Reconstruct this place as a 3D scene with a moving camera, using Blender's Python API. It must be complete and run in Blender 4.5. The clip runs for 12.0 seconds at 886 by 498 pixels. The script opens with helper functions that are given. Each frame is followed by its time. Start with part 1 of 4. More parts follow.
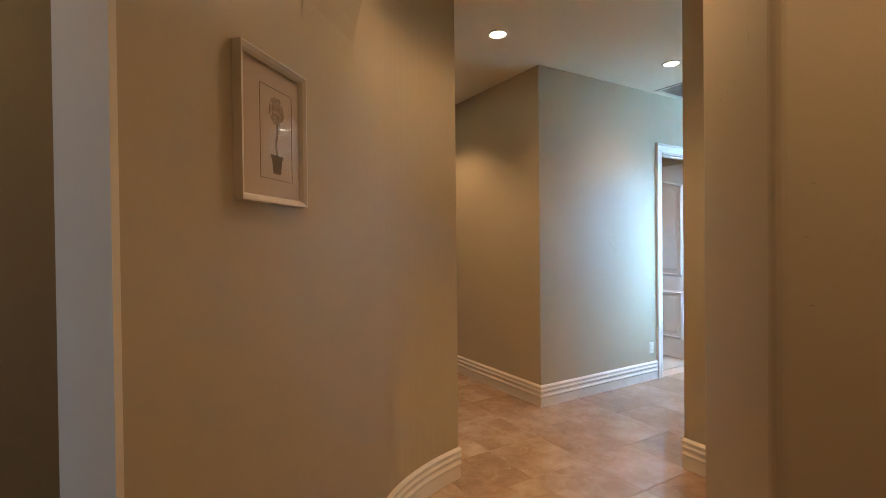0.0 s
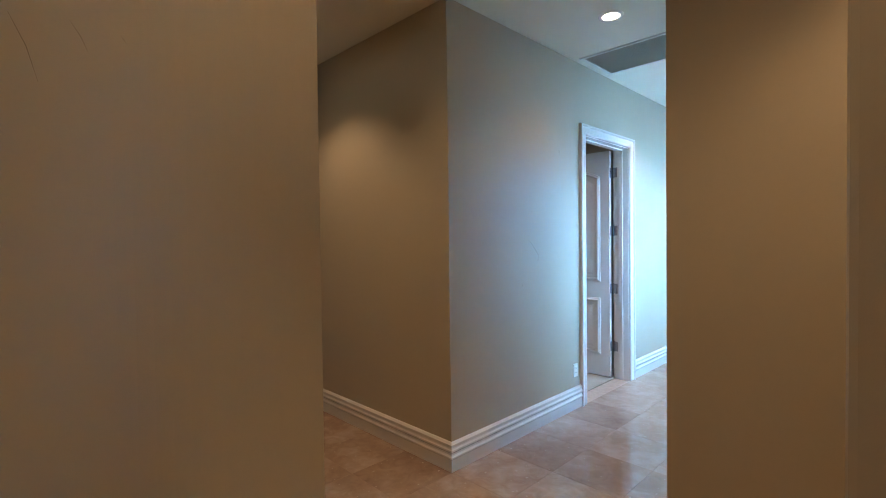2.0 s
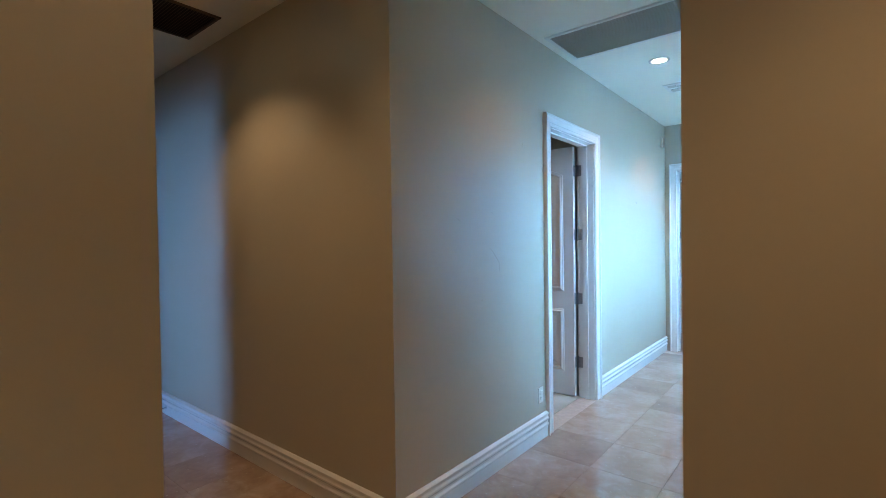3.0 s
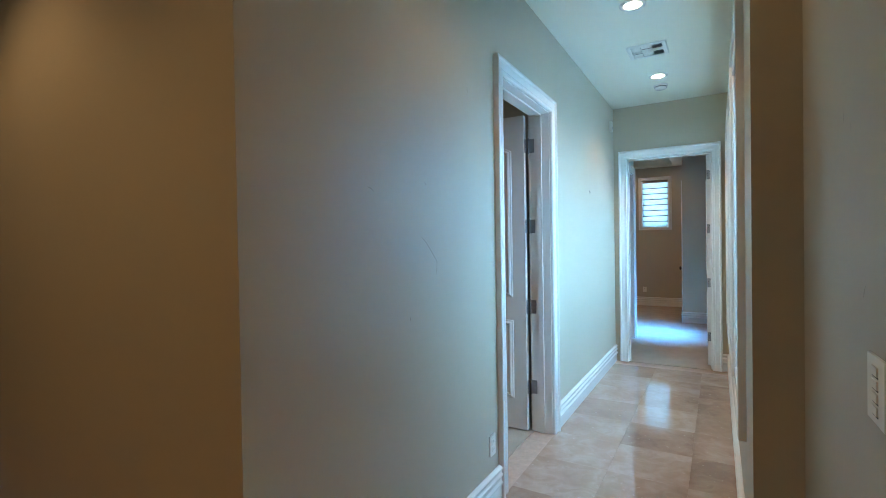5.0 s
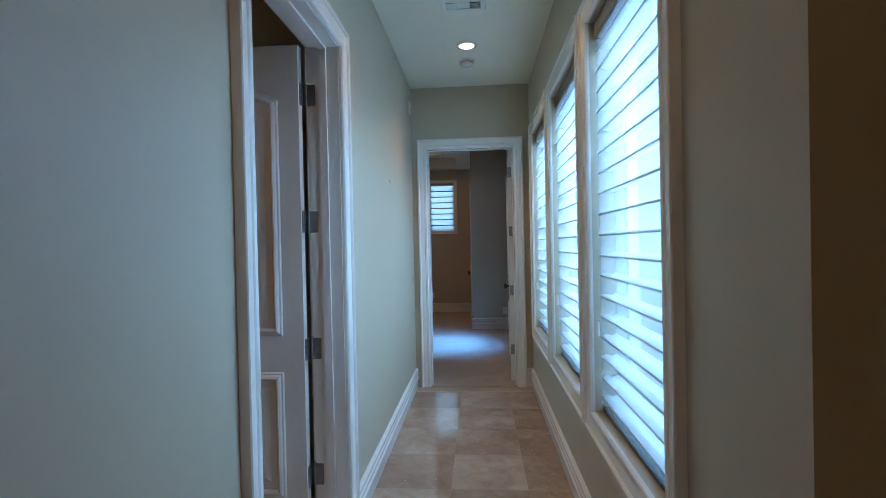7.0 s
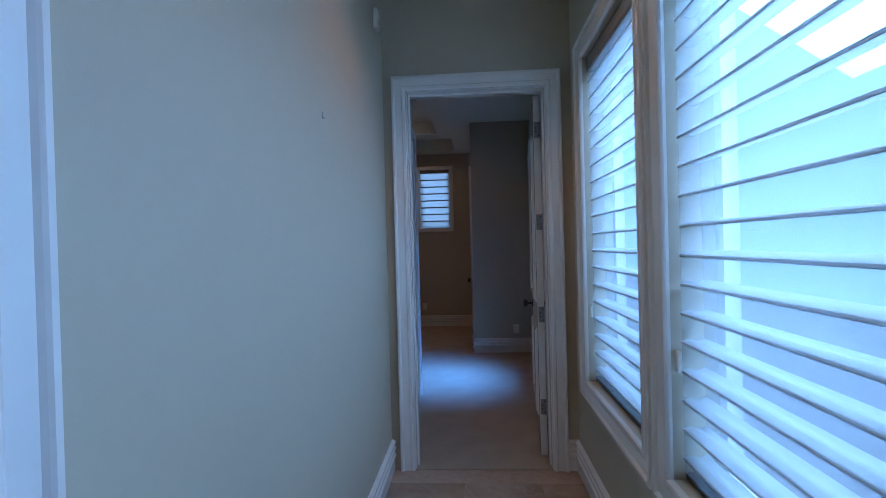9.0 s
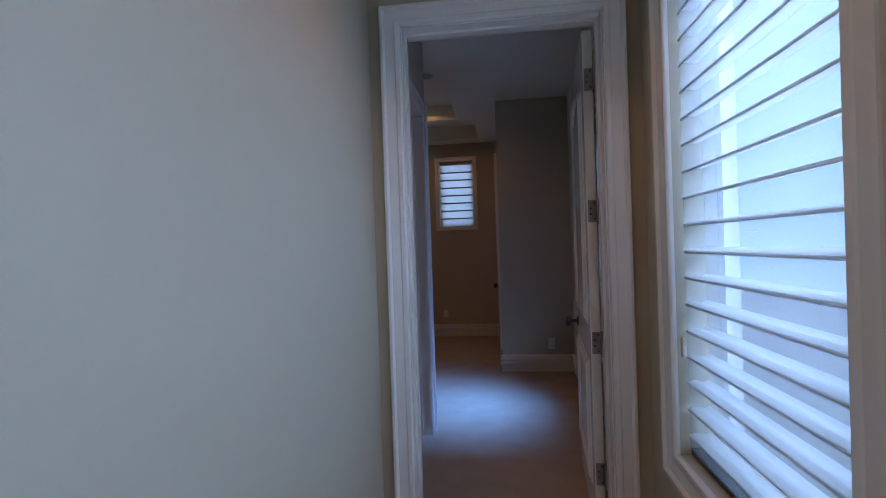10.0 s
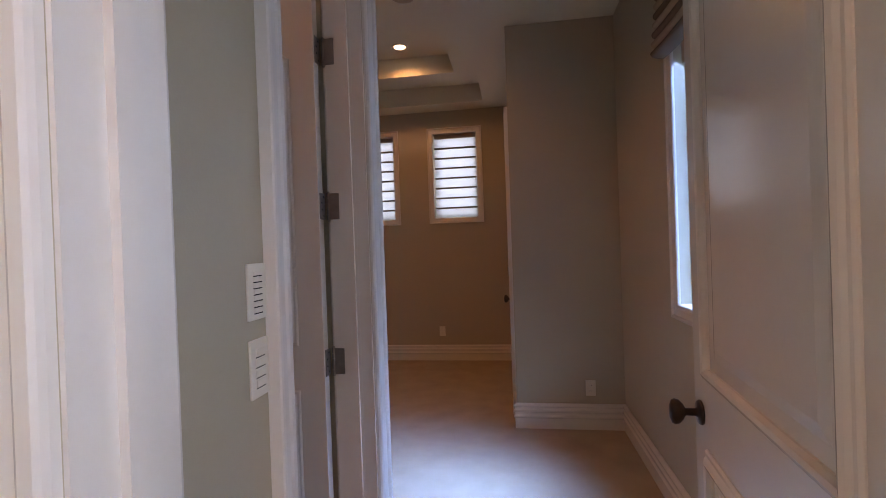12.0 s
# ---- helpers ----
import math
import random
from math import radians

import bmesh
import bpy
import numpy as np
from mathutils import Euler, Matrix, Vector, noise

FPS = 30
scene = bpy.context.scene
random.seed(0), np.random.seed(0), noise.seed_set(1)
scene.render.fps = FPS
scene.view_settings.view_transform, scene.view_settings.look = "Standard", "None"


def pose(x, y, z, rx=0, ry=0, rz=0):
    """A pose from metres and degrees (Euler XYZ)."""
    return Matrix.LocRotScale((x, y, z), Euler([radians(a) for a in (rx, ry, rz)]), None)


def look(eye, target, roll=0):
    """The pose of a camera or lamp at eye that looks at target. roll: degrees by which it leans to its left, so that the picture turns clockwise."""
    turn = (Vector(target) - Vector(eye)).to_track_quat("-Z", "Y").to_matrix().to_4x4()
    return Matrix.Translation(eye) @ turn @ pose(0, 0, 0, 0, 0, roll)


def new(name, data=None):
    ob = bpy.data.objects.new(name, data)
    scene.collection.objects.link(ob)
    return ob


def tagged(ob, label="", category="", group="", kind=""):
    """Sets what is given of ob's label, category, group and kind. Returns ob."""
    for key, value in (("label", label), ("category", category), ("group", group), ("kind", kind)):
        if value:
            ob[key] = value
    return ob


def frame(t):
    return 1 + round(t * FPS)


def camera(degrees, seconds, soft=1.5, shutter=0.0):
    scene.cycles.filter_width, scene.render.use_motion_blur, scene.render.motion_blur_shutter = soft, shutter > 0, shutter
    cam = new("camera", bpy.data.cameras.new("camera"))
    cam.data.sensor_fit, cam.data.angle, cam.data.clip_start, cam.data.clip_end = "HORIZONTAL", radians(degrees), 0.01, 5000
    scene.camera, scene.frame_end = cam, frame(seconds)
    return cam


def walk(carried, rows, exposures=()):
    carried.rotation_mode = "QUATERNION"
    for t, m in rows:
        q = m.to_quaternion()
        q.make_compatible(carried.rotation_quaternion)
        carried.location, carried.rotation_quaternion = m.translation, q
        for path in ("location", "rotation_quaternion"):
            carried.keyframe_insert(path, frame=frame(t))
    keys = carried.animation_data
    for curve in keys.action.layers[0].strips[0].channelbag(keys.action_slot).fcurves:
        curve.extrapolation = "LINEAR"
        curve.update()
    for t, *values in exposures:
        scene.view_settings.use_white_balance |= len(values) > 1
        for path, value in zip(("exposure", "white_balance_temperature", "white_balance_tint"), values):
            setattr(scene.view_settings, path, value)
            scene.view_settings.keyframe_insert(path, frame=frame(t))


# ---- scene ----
cam = camera(86.8, 12.0, soft=0.8)
PATH = [
    (0, (3.136, -2.887, 1.464), (1.42, -1.858, 1.444), -0.6),
    (0.5, (2.95, -2.73, 1.447), (1.313, -1.58, 1.417), -0.6),
    (1, (2.692, -2.569, 1.444), (1.109, -1.346, 1.414), -0.7),
    (1.5, (2.353, -2.403, 1.505), (0.834, -1.102, 1.466), -0.5),
    (2, (2.114, -2.144, 1.507), (0.692, -0.739, 1.466), -0.7),
    (2.5, (1.927, -1.902, 1.51), (0.594, -0.411, 1.481), -0.8),
    (3, (1.705, -1.674, 1.53), (0.437, -0.127, 1.498), -0.8),
    (5, (1.086, -0.788, 1.458), (0.074, 0.936, 1.434), -0.9),
    (5.5, (1.004, -0.492, 1.46), (0.231, 1.352, 1.44), -1.0),
    (6, (0.84, -0.232, 1.44), (0.331, 1.702, 1.424), -0.8),
    (6.5, (0.701, 0.06, 1.457), (0.422, 2.04, 1.44), -0.8),
    (8.5, (0.605, 1.758, 1.44), (0.551, 3.758, 1.419), -1.5),
    (9, (0.554, 2.2, 1.442), (0.426, 4.195, 1.425), -1.5),
    (9.5, (0.587, 2.652, 1.433), (0.395, 4.643, 1.417), -1.8),
    (10, (0.57, 3.1, 1.437), (0.324, 5.084, 1.425), -1.9),
    (10.5, (0.525, 3.511, 1.45), (0.248, 5.492, 1.436), -1.9),
    (11, (0.555, 3.969, 1.458), (0.266, 5.948, 1.448), -1.8),
    (11.5, (0.517, 4.412, 1.449), (0.225, 6.39, 1.435), -1.6),
    (12, (0.56, 4.824, 1.405), (0.264, 6.802, 1.392), -2.0),
]
EXPOSURES = [
    (0.0, 1.15, 6500, -1), (2.5, 0.46, 5500, -5), (5.0, 0.22, 6000, -10), (6.5, -0.40, 6700, -1), (8.5, -1.64, 5350, 8), (9.5, -1.60, 6400, 18),
    (10.5, -1.64, 8100, 29), (12.0, -0.62, 12000, 36)]
walk(cam, [(t, look(eye, target, roll)) for t, eye, target, roll in PATH], EXPOSURES)


# ---- world, sun, large lights, exposure ----
world = bpy.data.worlds.new("world")
scene.world = world
world.use_nodes = True
sky = world.node_tree.nodes.new("ShaderNodeTexSky")
sky.sky_type, sky.sun_disc = "NISHITA", False
sky.sun_elevation, sky.sun_rotation = radians(50), radians(200)
world.node_tree.links.new(sky.outputs[0], world.node_tree.nodes["Background"].inputs[0])
world.node_tree.nodes["Background"].inputs[1].default_value = 0.05

sun_data = bpy.data.lights.new("sun", "SUN")
sun_data.energy, sun_data.angle, sun_data.color = 2.5, radians(0.5), (1, 0.95, 0.88)
sun = new("sun", sun_data)
sun.matrix_world = look((-4, -9, 14), (0, 0, 0))

DAY = (0.315, 0.575, 1.0)
DAY_HALL, DAY_FAR, DAY_SIDE, DAY_WEST, DAY_ROOM = 255, 11.0, 60.0, 10, 2.0
WARM = (1.0, 0.565, 0.30)
LAMP, LAMP_NEAR, LAMP_BED, LAMP_STUDY, LAMP_BATH = 28, 27, 40, 40, 18


def window_light(eye, target, w, h, power, color=DAY):
    """Daylight standing in a window's opening, outside its shade."""
    d = bpy.data.lights.new("daylight", "AREA")
    d.shape, d.size, d.size_y, d.energy, d.color = "RECTANGLE", w, h, power, color
    ob = new("daylight", d)
    ob.matrix_world = look(eye, target)
    return ob


# ---- materials ----
def material(name, color, rough=0.5, metal=0.0, spec=0.5, vary=0.08, scale=3.0, fine=40.0, bump=0.0, bump_scale=200.0,
             random_value=0.0, coat=0.0):
    """Principled paint, wood or metal: mottled at two scales, with fine relief."""
    m = bpy.data.materials.new(name)
    m.use_nodes = True
    n, l = m.node_tree.nodes, m.node_tree.links
    b = n["Principled BSDF"]
    b.inputs["Roughness"].default_value, b.inputs["Metallic"].default_value = rough, metal
    b.inputs["Specular IOR Level"].default_value = spec
    b.inputs["Coat Weight"].default_value = coat
    co = n.new("ShaderNodeTexCoord")
    t1, t2 = n.new("ShaderNodeTexNoise"), n.new("ShaderNodeTexNoise")
    for t, s in ((t1, scale), (t2, fine)):
        t.inputs["Scale"].default_value, t.inputs["Detail"].default_value = s, 4
        l.new(co.outputs["Object"], t.inputs["Vector"])
    add = n.new("ShaderNodeMath")
    add.operation = "ADD"
    l.new(t1.outputs[0], add.inputs[0])
    half = n.new("ShaderNodeMath")
    half.operation, half.inputs[1].default_value = "MULTIPLY", 0.35
    l.new(t2.outputs[0], half.inputs[0])
    l.new(half.outputs[0], add.inputs[1])
    mr = n.new("ShaderNodeMapRange")
    mr.inputs[1].default_value, mr.inputs[2].default_value = 0.35, 1.0
    mr.inputs[3].default_value, mr.inputs[4].default_value = 1 - vary, 1 + vary
    l.new(add.outputs[0], mr.inputs[0])
    hsv = n.new("ShaderNodeHueSaturation")
    hsv.inputs["Color"].default_value = (*color, 1)
    if random_value:
        info = n.new("ShaderNodeObjectInfo")
        rr = n.new("ShaderNodeMapRange")
        rr.inputs[3].default_value, rr.inputs[4].default_value = 1 - random_value, 1 + random_value
        l.new(info.outputs["Random"], rr.inputs[0])
        mul = n.new("ShaderNodeMath")
        mul.operation = "MULTIPLY"
        l.new(mr.outputs[0], mul.inputs[0])
        l.new(rr.outputs[0], mul.inputs[1])
        l.new(mul.outputs[0], hsv.inputs["Value"])
    else:
        l.new(mr.outputs[0], hsv.inputs["Value"])
    l.new(hsv.outputs[0], b.inputs["Base Color"])
    if bump:
        t3 = n.new("ShaderNodeTexNoise")
        t3.inputs["Scale"].default_value, t3.inputs["Detail"].default_value = bump_scale, 3
        l.new(co.outputs["Object"], t3.inputs["Vector"])
        bp = n.new("ShaderNodeBump")
        bp.inputs["Strength"].default_value, bp.inputs["Distance"].default_value = bump, 0.002
        l.new(t3.outputs[0], bp.inputs["Height"])
        l.new(bp.outputs[0], b.inputs["Normal"])
    return m


def emitter(name, color, strength):
    m = bpy.data.materials.new(name)
    m.use_nodes = True
    b = m.node_tree.nodes["Principled BSDF"]
    b.inputs["Base Color"].default_value = (0.8, 0.8, 0.8, 1)
    b.inputs["Emission Color"].default_value = (*color, 1)
    b.inputs["Emission Strength"].default_value = strength
    return m


def cloth(name, color, clear, through_light):
    """Thin fabric: part open weave, part light passing through, part diffuse."""
    m = bpy.data.materials.new(name)
    m.use_nodes = True
    n, l = m.node_tree.nodes, m.node_tree.links
    out = n["Material Output"]
    n.remove(n["Principled BSDF"])
    df, tl, tp = n.new("ShaderNodeBsdfDiffuse"), n.new("ShaderNodeBsdfTranslucent"), n.new("ShaderNodeBsdfTransparent")
    co, wv = n.new("ShaderNodeTexCoord"), n.new("ShaderNodeTexNoise")
    wv.inputs["Scale"].default_value = 9
    l.new(co.outputs["Object"], wv.inputs["Vector"])
    mr = n.new("ShaderNodeMapRange")
    mr.inputs[3].default_value, mr.inputs[4].default_value = 0.92, 1.06
    l.new(wv.outputs[0], mr.inputs[0])
    hsv = n.new("ShaderNodeHueSaturation")
    hsv.inputs["Color"].default_value = (*color, 1)
    l.new(mr.outputs[0], hsv.inputs["Value"])
    for s in (df, tl):
        l.new(hsv.outputs[0], s.inputs["Color"])
    a, c = n.new("ShaderNodeMixShader"), n.new("ShaderNodeMixShader")
    a.inputs[0].default_value, c.inputs[0].default_value = through_light, clear
    l.new(df.outputs[0], a.inputs[1])
    l.new(tl.outputs[0], a.inputs[2])
    l.new(a.outputs[0], c.inputs[1])
    l.new(tp.outputs[0], c.inputs[2])
    l.new(c.outputs[0], out.inputs[0])
    return m


def trellis_cloth(name, color, line, size):
    """Thin pale net with a woven diamond trellis."""
    m = cloth(name, color, 0.12, 0.6)
    n, l = m.node_tree.nodes, m.node_tree.links
    co, sep = n.new("ShaderNodeTexCoord"), n.new("ShaderNodeSeparateXYZ")
    l.new(co.outputs["Object"], sep.inputs[0])
    lines = []
    for op in ("ADD", "SUBTRACT"):
        d, k, ab = (n.new("ShaderNodeMath") for _ in range(3))
        d.operation, k.operation, ab.operation = op, "PINGPONG", "LESS_THAN"
        l.new(sep.outputs[0], d.inputs[0])
        l.new(sep.outputs[2], d.inputs[1])
        l.new(d.outputs[0], k.inputs[0])
        k.inputs[1].default_value = size / 2
        l.new(k.outputs[0], ab.inputs[0])
        ab.inputs[1].default_value = size * 0.075
        lines.append(ab)
    both = n.new("ShaderNodeMath")
    both.operation = "MAXIMUM"
    l.new(lines[0].outputs[0], both.inputs[0])
    l.new(lines[1].outputs[0], both.inputs[1])
    mix = n.new("ShaderNodeMix")
    mix.data_type = "RGBA"
    mix.inputs[6].default_value, mix.inputs[7].default_value = (*color, 1), (*line, 1)
    l.new(both.outputs[0], mix.inputs[0])
    for node in n:
        if node.bl_idname == "ShaderNodeHueSaturation":
            l.new(mix.outputs[2], node.inputs["Color"])
    return m


def clear_glass():
    m = bpy.data.materials.new("clear_glass")
    m.use_nodes = True
    b = m.node_tree.nodes["Principled BSDF"]
    b.inputs["Base Color"].default_value = (0.95, 0.97, 0.97, 1)
    b.inputs["Transmission Weight"].default_value = 1
    b.inputs["Roughness"].default_value = 0.0
    b.inputs["IOR"].default_value = 1.02
    return m


def picture_glass():
    m = bpy.data.materials.new("picture_glass")
    m.use_nodes = True
    n, l = m.node_tree.nodes, m.node_tree.links
    n.remove(n["Principled BSDF"])
    tp, gl, mx, fr = (n.new("ShaderNodeBsdfTransparent"), n.new("ShaderNodeBsdfGlossy"), n.new("ShaderNodeMixShader"),
                      n.new("ShaderNodeFresnel"))
    gl.inputs["Roughness"].default_value = 0.03
    fr.inputs["IOR"].default_value = 1.5
    l.new(fr.outputs[0], mx.inputs[0])
    l.new(tp.outputs[0], mx.inputs[1])
    l.new(gl.outputs[0], mx.inputs[2])
    l.new(mx.outputs[0], n["Material Output"].inputs[0])
    return m


def travertine():
    """Polished travertine: each tile its own tone, clouded, veined, with filled pits."""
    m = bpy.data.materials.new("travertine")
    m.use_nodes = True
    n, l = m.node_tree.nodes, m.node_tree.links
    b = n["Principled BSDF"]
    co, info = n.new("ShaderNodeTexCoord"), n.new("ShaderNodeObjectInfo")
    off = n.new("ShaderNodeVectorMath")
    off.operation = "MULTIPLY_ADD"
    comb = n.new("ShaderNodeCombineXYZ")
    l.new(info.outputs["Random"], comb.inputs[0])
    l.new(info.outputs["Random"], comb.inputs[1])
    l.new(comb.outputs[0], off.inputs[0])
    off.inputs[1].default_value = (37, 91, 0)
    l.new(co.outputs["Object"], off.inputs[2])
    big, vein, pit = n.new("ShaderNodeTexNoise"), n.new("ShaderNodeTexNoise"), n.new("ShaderNodeTexNoise")
    for t, s, d in ((big, 3.2, 5), (vein, 9, 8), (pit, 30, 2)):
        t.inputs["Scale"].default_value, t.inputs["Detail"].default_value = s, d
        l.new(off.outputs[0], t.inputs["Vector"])
    vein.inputs["Distortion"].default_value = 1.5
    ramp = n.new("ShaderNodeValToRGB")
    ramp.color_ramp.elements[0].position, ramp.color_ramp.elements[0].color = 0.3, (0.30, 0.195, 0.135, 1)
    ramp.color_ramp.elements[1].position, ramp.color_ramp.elements[1].color = 0.72, (0.58, 0.45, 0.35, 1)
    mid = ramp.color_ramp.elements.new(0.5)
    mid.color = (0.42, 0.29, 0.205, 1)
    mix = n.new("ShaderNodeMix")
    mix.inputs[0].default_value = 0.35
    l.new(big.outputs[0], mix.inputs[2])
    l.new(vein.outputs[0], mix.inputs[3])
    tone = n.new("ShaderNodeMapRange")
    tone.inputs[3].default_value, tone.inputs[4].default_value = -0.09, 0.10
    l.new(info.outputs["Random"], tone.inputs[0])
    sm = n.new("ShaderNodeMath")
    l.new(mix.outputs[0], sm.inputs[0])
    l.new(tone.outputs[0], sm.inputs[1])
    l.new(sm.outputs[0], ramp.inputs[0])
    spot = n.new("ShaderNodeMapRange")
    spot.inputs[1].default_value, spot.inputs[2].default_value = 0.68, 0.74
    l.new(pit.outputs[0], spot.inputs[0])
    light = n.new("ShaderNodeMix")
    light.data_type = "RGBA"
    light.inputs[7].default_value = (0.56, 0.45, 0.35, 1)
    l.new(spot.outputs[0], light.inputs[0])
    l.new(ramp.outputs[0], light.inputs[6])
    l.new(light.outputs[2], b.inputs["Base Color"])
    rg = n.new("ShaderNodeMapRange")
    rg.inputs[3].default_value, rg.inputs[4].default_value = 0.03, 0.10
    l.new(vein.outputs[0], rg.inputs[0])
    l.new(rg.outputs[0], b.inputs["Roughness"])
    b.inputs["IOR"].default_value = 1.8
    bp = n.new("ShaderNodeBump")
    bp.inputs["Strength"].default_value, bp.inputs["Distance"].default_value = 0.03, 0.002
    l.new(big.outputs[0], bp.inputs["Height"])
    l.new(bp.outputs[0], b.inputs["Normal"])
    return m


WALL = material("wall_paint", (0.48, 0.416, 0.302), 0.42, spec=0.4, vary=0.035, scale=1.3, fine=30, bump=0.12, bump_scale=160)
CEIL = material("ceiling_paint", (0.76, 0.72, 0.575), 0.6, vary=0.03, scale=1.1, bump=0.1, bump_scale=150)
TRIM = material("trim_paint", (0.78, 0.74, 0.68), 0.24, vary=0.03, scale=4, bump=0.015)
LEAF = material("door_paint", (0.74, 0.69, 0.63), 0.16, vary=0.03, scale=3, bump=0.02, bump_scale=90)
TILE = travertine()
GROUT = material("grout", (0.46, 0.32, 0.225), 0.6, vary=0.15, scale=20)
CARPET = material("carpet", (0.46, 0.37, 0.28), 0.95, spec=0.1, vary=0.12, scale=5, fine=160, bump=0.9, bump_scale=420)
PEWTER = material("pewter", (0.30, 0.29, 0.28), 0.42, metal=0.9, vary=0.15, scale=30)
BRONZE = material("dark_bronze", (0.075, 0.055, 0.045), 0.32, metal=0.85, vary=0.2, scale=25)
PLATE = material("ivory_plastic", (0.78, 0.74, 0.64), 0.35, vary=0.02, scale=10)
SLOT = material("dark_slot", (0.03, 0.028, 0.025), 0.7, vary=0.1)
GRILLE = material("grille_paint", (0.70, 0.67, 0.58), 0.5, vary=0.04, scale=8)
DARKGRILLE = material("bronze_grille", (0.10, 0.075, 0.05), 0.6, vary=0.1, scale=8)
SKY_GLOW = emitter("glowing_blue_backdrop", (0.15, 0.48, 1.0), 2.8)
PANEL = material("filter_panel", (0.40, 0.36, 0.28), 0.6, vary=0.06, scale=6)
LENS = emitter("lamp_lens", (1.0, 0.86, 0.66), 14.0)
VANE = cloth("vane_fabric", (0.62, 0.63, 0.62), 0.0, 0.5)
SHEER = cloth("sheer_fabric", (0.45, 0.47, 0.48), 0.63, 0.75)
LIP_SHADE = material("lip_shade_grey", (0.52, 0.54, 0.55), 0.8, vary=0.05)
NET = trellis_cloth("trellis_net", (0.80, 0.79, 0.74), (0.46, 0.47, 0.50), 0.034)
ROMAN = cloth("roman_fabric", (0.46, 0.36, 0.27), 0.0, 0.03)
ROMAN2 = cloth("roman_stripe", (0.20, 0.14, 0.10), 0.0, 0.03)
TAUPE = material("taupe_headrail", (0.24, 0.21, 0.18), 0.5, vary=0.05)
BLACK = material("black_rail", (0.02, 0.02, 0.02), 0.45, vary=0.1)
GLASS = clear_glass()
PGLASS = picture_glass()
PAPER = material("mat_paper", (0.62, 0.52, 0.46), 0.8, vary=0.03, scale=9)
INK = material("sepia_ink", (0.22, 0.17, 0.135), 0.8, vary=0.3, scale=60)
INK2 = material("pale_ink", (0.33, 0.26, 0.20), 0.8, vary=0.25, scale=70)
FRAMEW = material("frame_paint", (0.74, 0.70, 0.66), 0.35, vary=0.04, scale=14)
SCUFF = material("scuff_mark", (0.27, 0.22, 0.16), 0.8, vary=0.2, scale=50)
STUCCO = material("stucco", (0.55, 0.50, 0.44), 0.9, vary=0.08, scale=2, bump=0.4, bump_scale=60)
EARTH = material("ground_gravel", (0.26, 0.22, 0.18), 0.95, vary=0.25, scale=1.5, fine=25, bump=0.5, bump_scale=30)


# ---- mesh helpers ----
def mesh_of(bm, name, mat, smooth=False):
    bmesh.ops.recalc_face_normals(bm, faces=bm.faces)
    me = bpy.data.meshes.new(name)
    bm.to_mesh(me)
    bm.free()
    me.materials.append(mat)
    if smooth:
        for p in me.polygons:
            p.use_smooth = True
    return me


def part(name, bm, mat, parent=None, label="", at=None, smooth=False):
    ob = new(name, mesh_of(bm, name, mat, smooth))
    if parent is not None:
        ob.parent = parent
    if at is not None:
        ob.matrix_local = at
    if label:
        ob["label"] = label
    return ob


def structure(name, bm, mat, label, category, smooth=False):
    return tagged(part(name, bm, mat, smooth=smooth), label, category, kind="structure")


def box(bm, x0, x1, y0, y1, z0, z1, bevel=0.0):
    r = bmesh.ops.create_cube(bm, size=1)
    vs = r["verts"]
    bmesh.ops.scale(bm, vec=(x1 - x0, y1 - y0, z1 - z0), verts=vs)
    bmesh.ops.translate(bm, vec=((x0 + x1) / 2, (y0 + y1) / 2, (z0 + z1) / 2), verts=vs)
    if bevel:
        es = list({e for v in vs for e in v.link_edges})
        bmesh.ops.bevel(bm, geom=es, offset=bevel, segments=2, affect="EDGES", profile=0.5)
    return bm


def boxed(x0, x1, y0, y1, z0, z1, bevel=0.0):
    return box(bmesh.new(), x0, x1, y0, y1, z0, z1, bevel)


def lathe(profile, steps=32, axis="Z"):
    """A turned solid from (radius, height) pairs."""
    bm = bmesh.new()
    rings = []
    for r, h in profile:
        if r < 1e-6:
            rings.append([bm.verts.new((0, 0, h))])
        else:
            rings.append([bm.verts.new((r * math.cos(2 * math.pi * i / steps), r * math.sin(2 * math.pi * i / steps), h))
                          for i in range(steps)])
    for a, b in zip(rings, rings[1:]):
        for i in range(steps):
            j = (i + 1) % steps
            q = [a[i % len(a)], a[j % len(a)], b[j % len(b)], b[i % len(b)]]
            q = list(dict.fromkeys(q))
            if len(q) > 2:
                bm.faces.new(q)
    if axis == "Y":
        bmesh.ops.rotate(bm, cent=(0, 0, 0), matrix=Matrix.Rotation(radians(-90), 3, "X"), verts=bm.verts)
    if axis == "X":
        bmesh.ops.rotate(bm, cent=(0, 0, 0), matrix=Matrix.Rotation(radians(90), 3, "Y"), verts=bm.verts)
    return bm


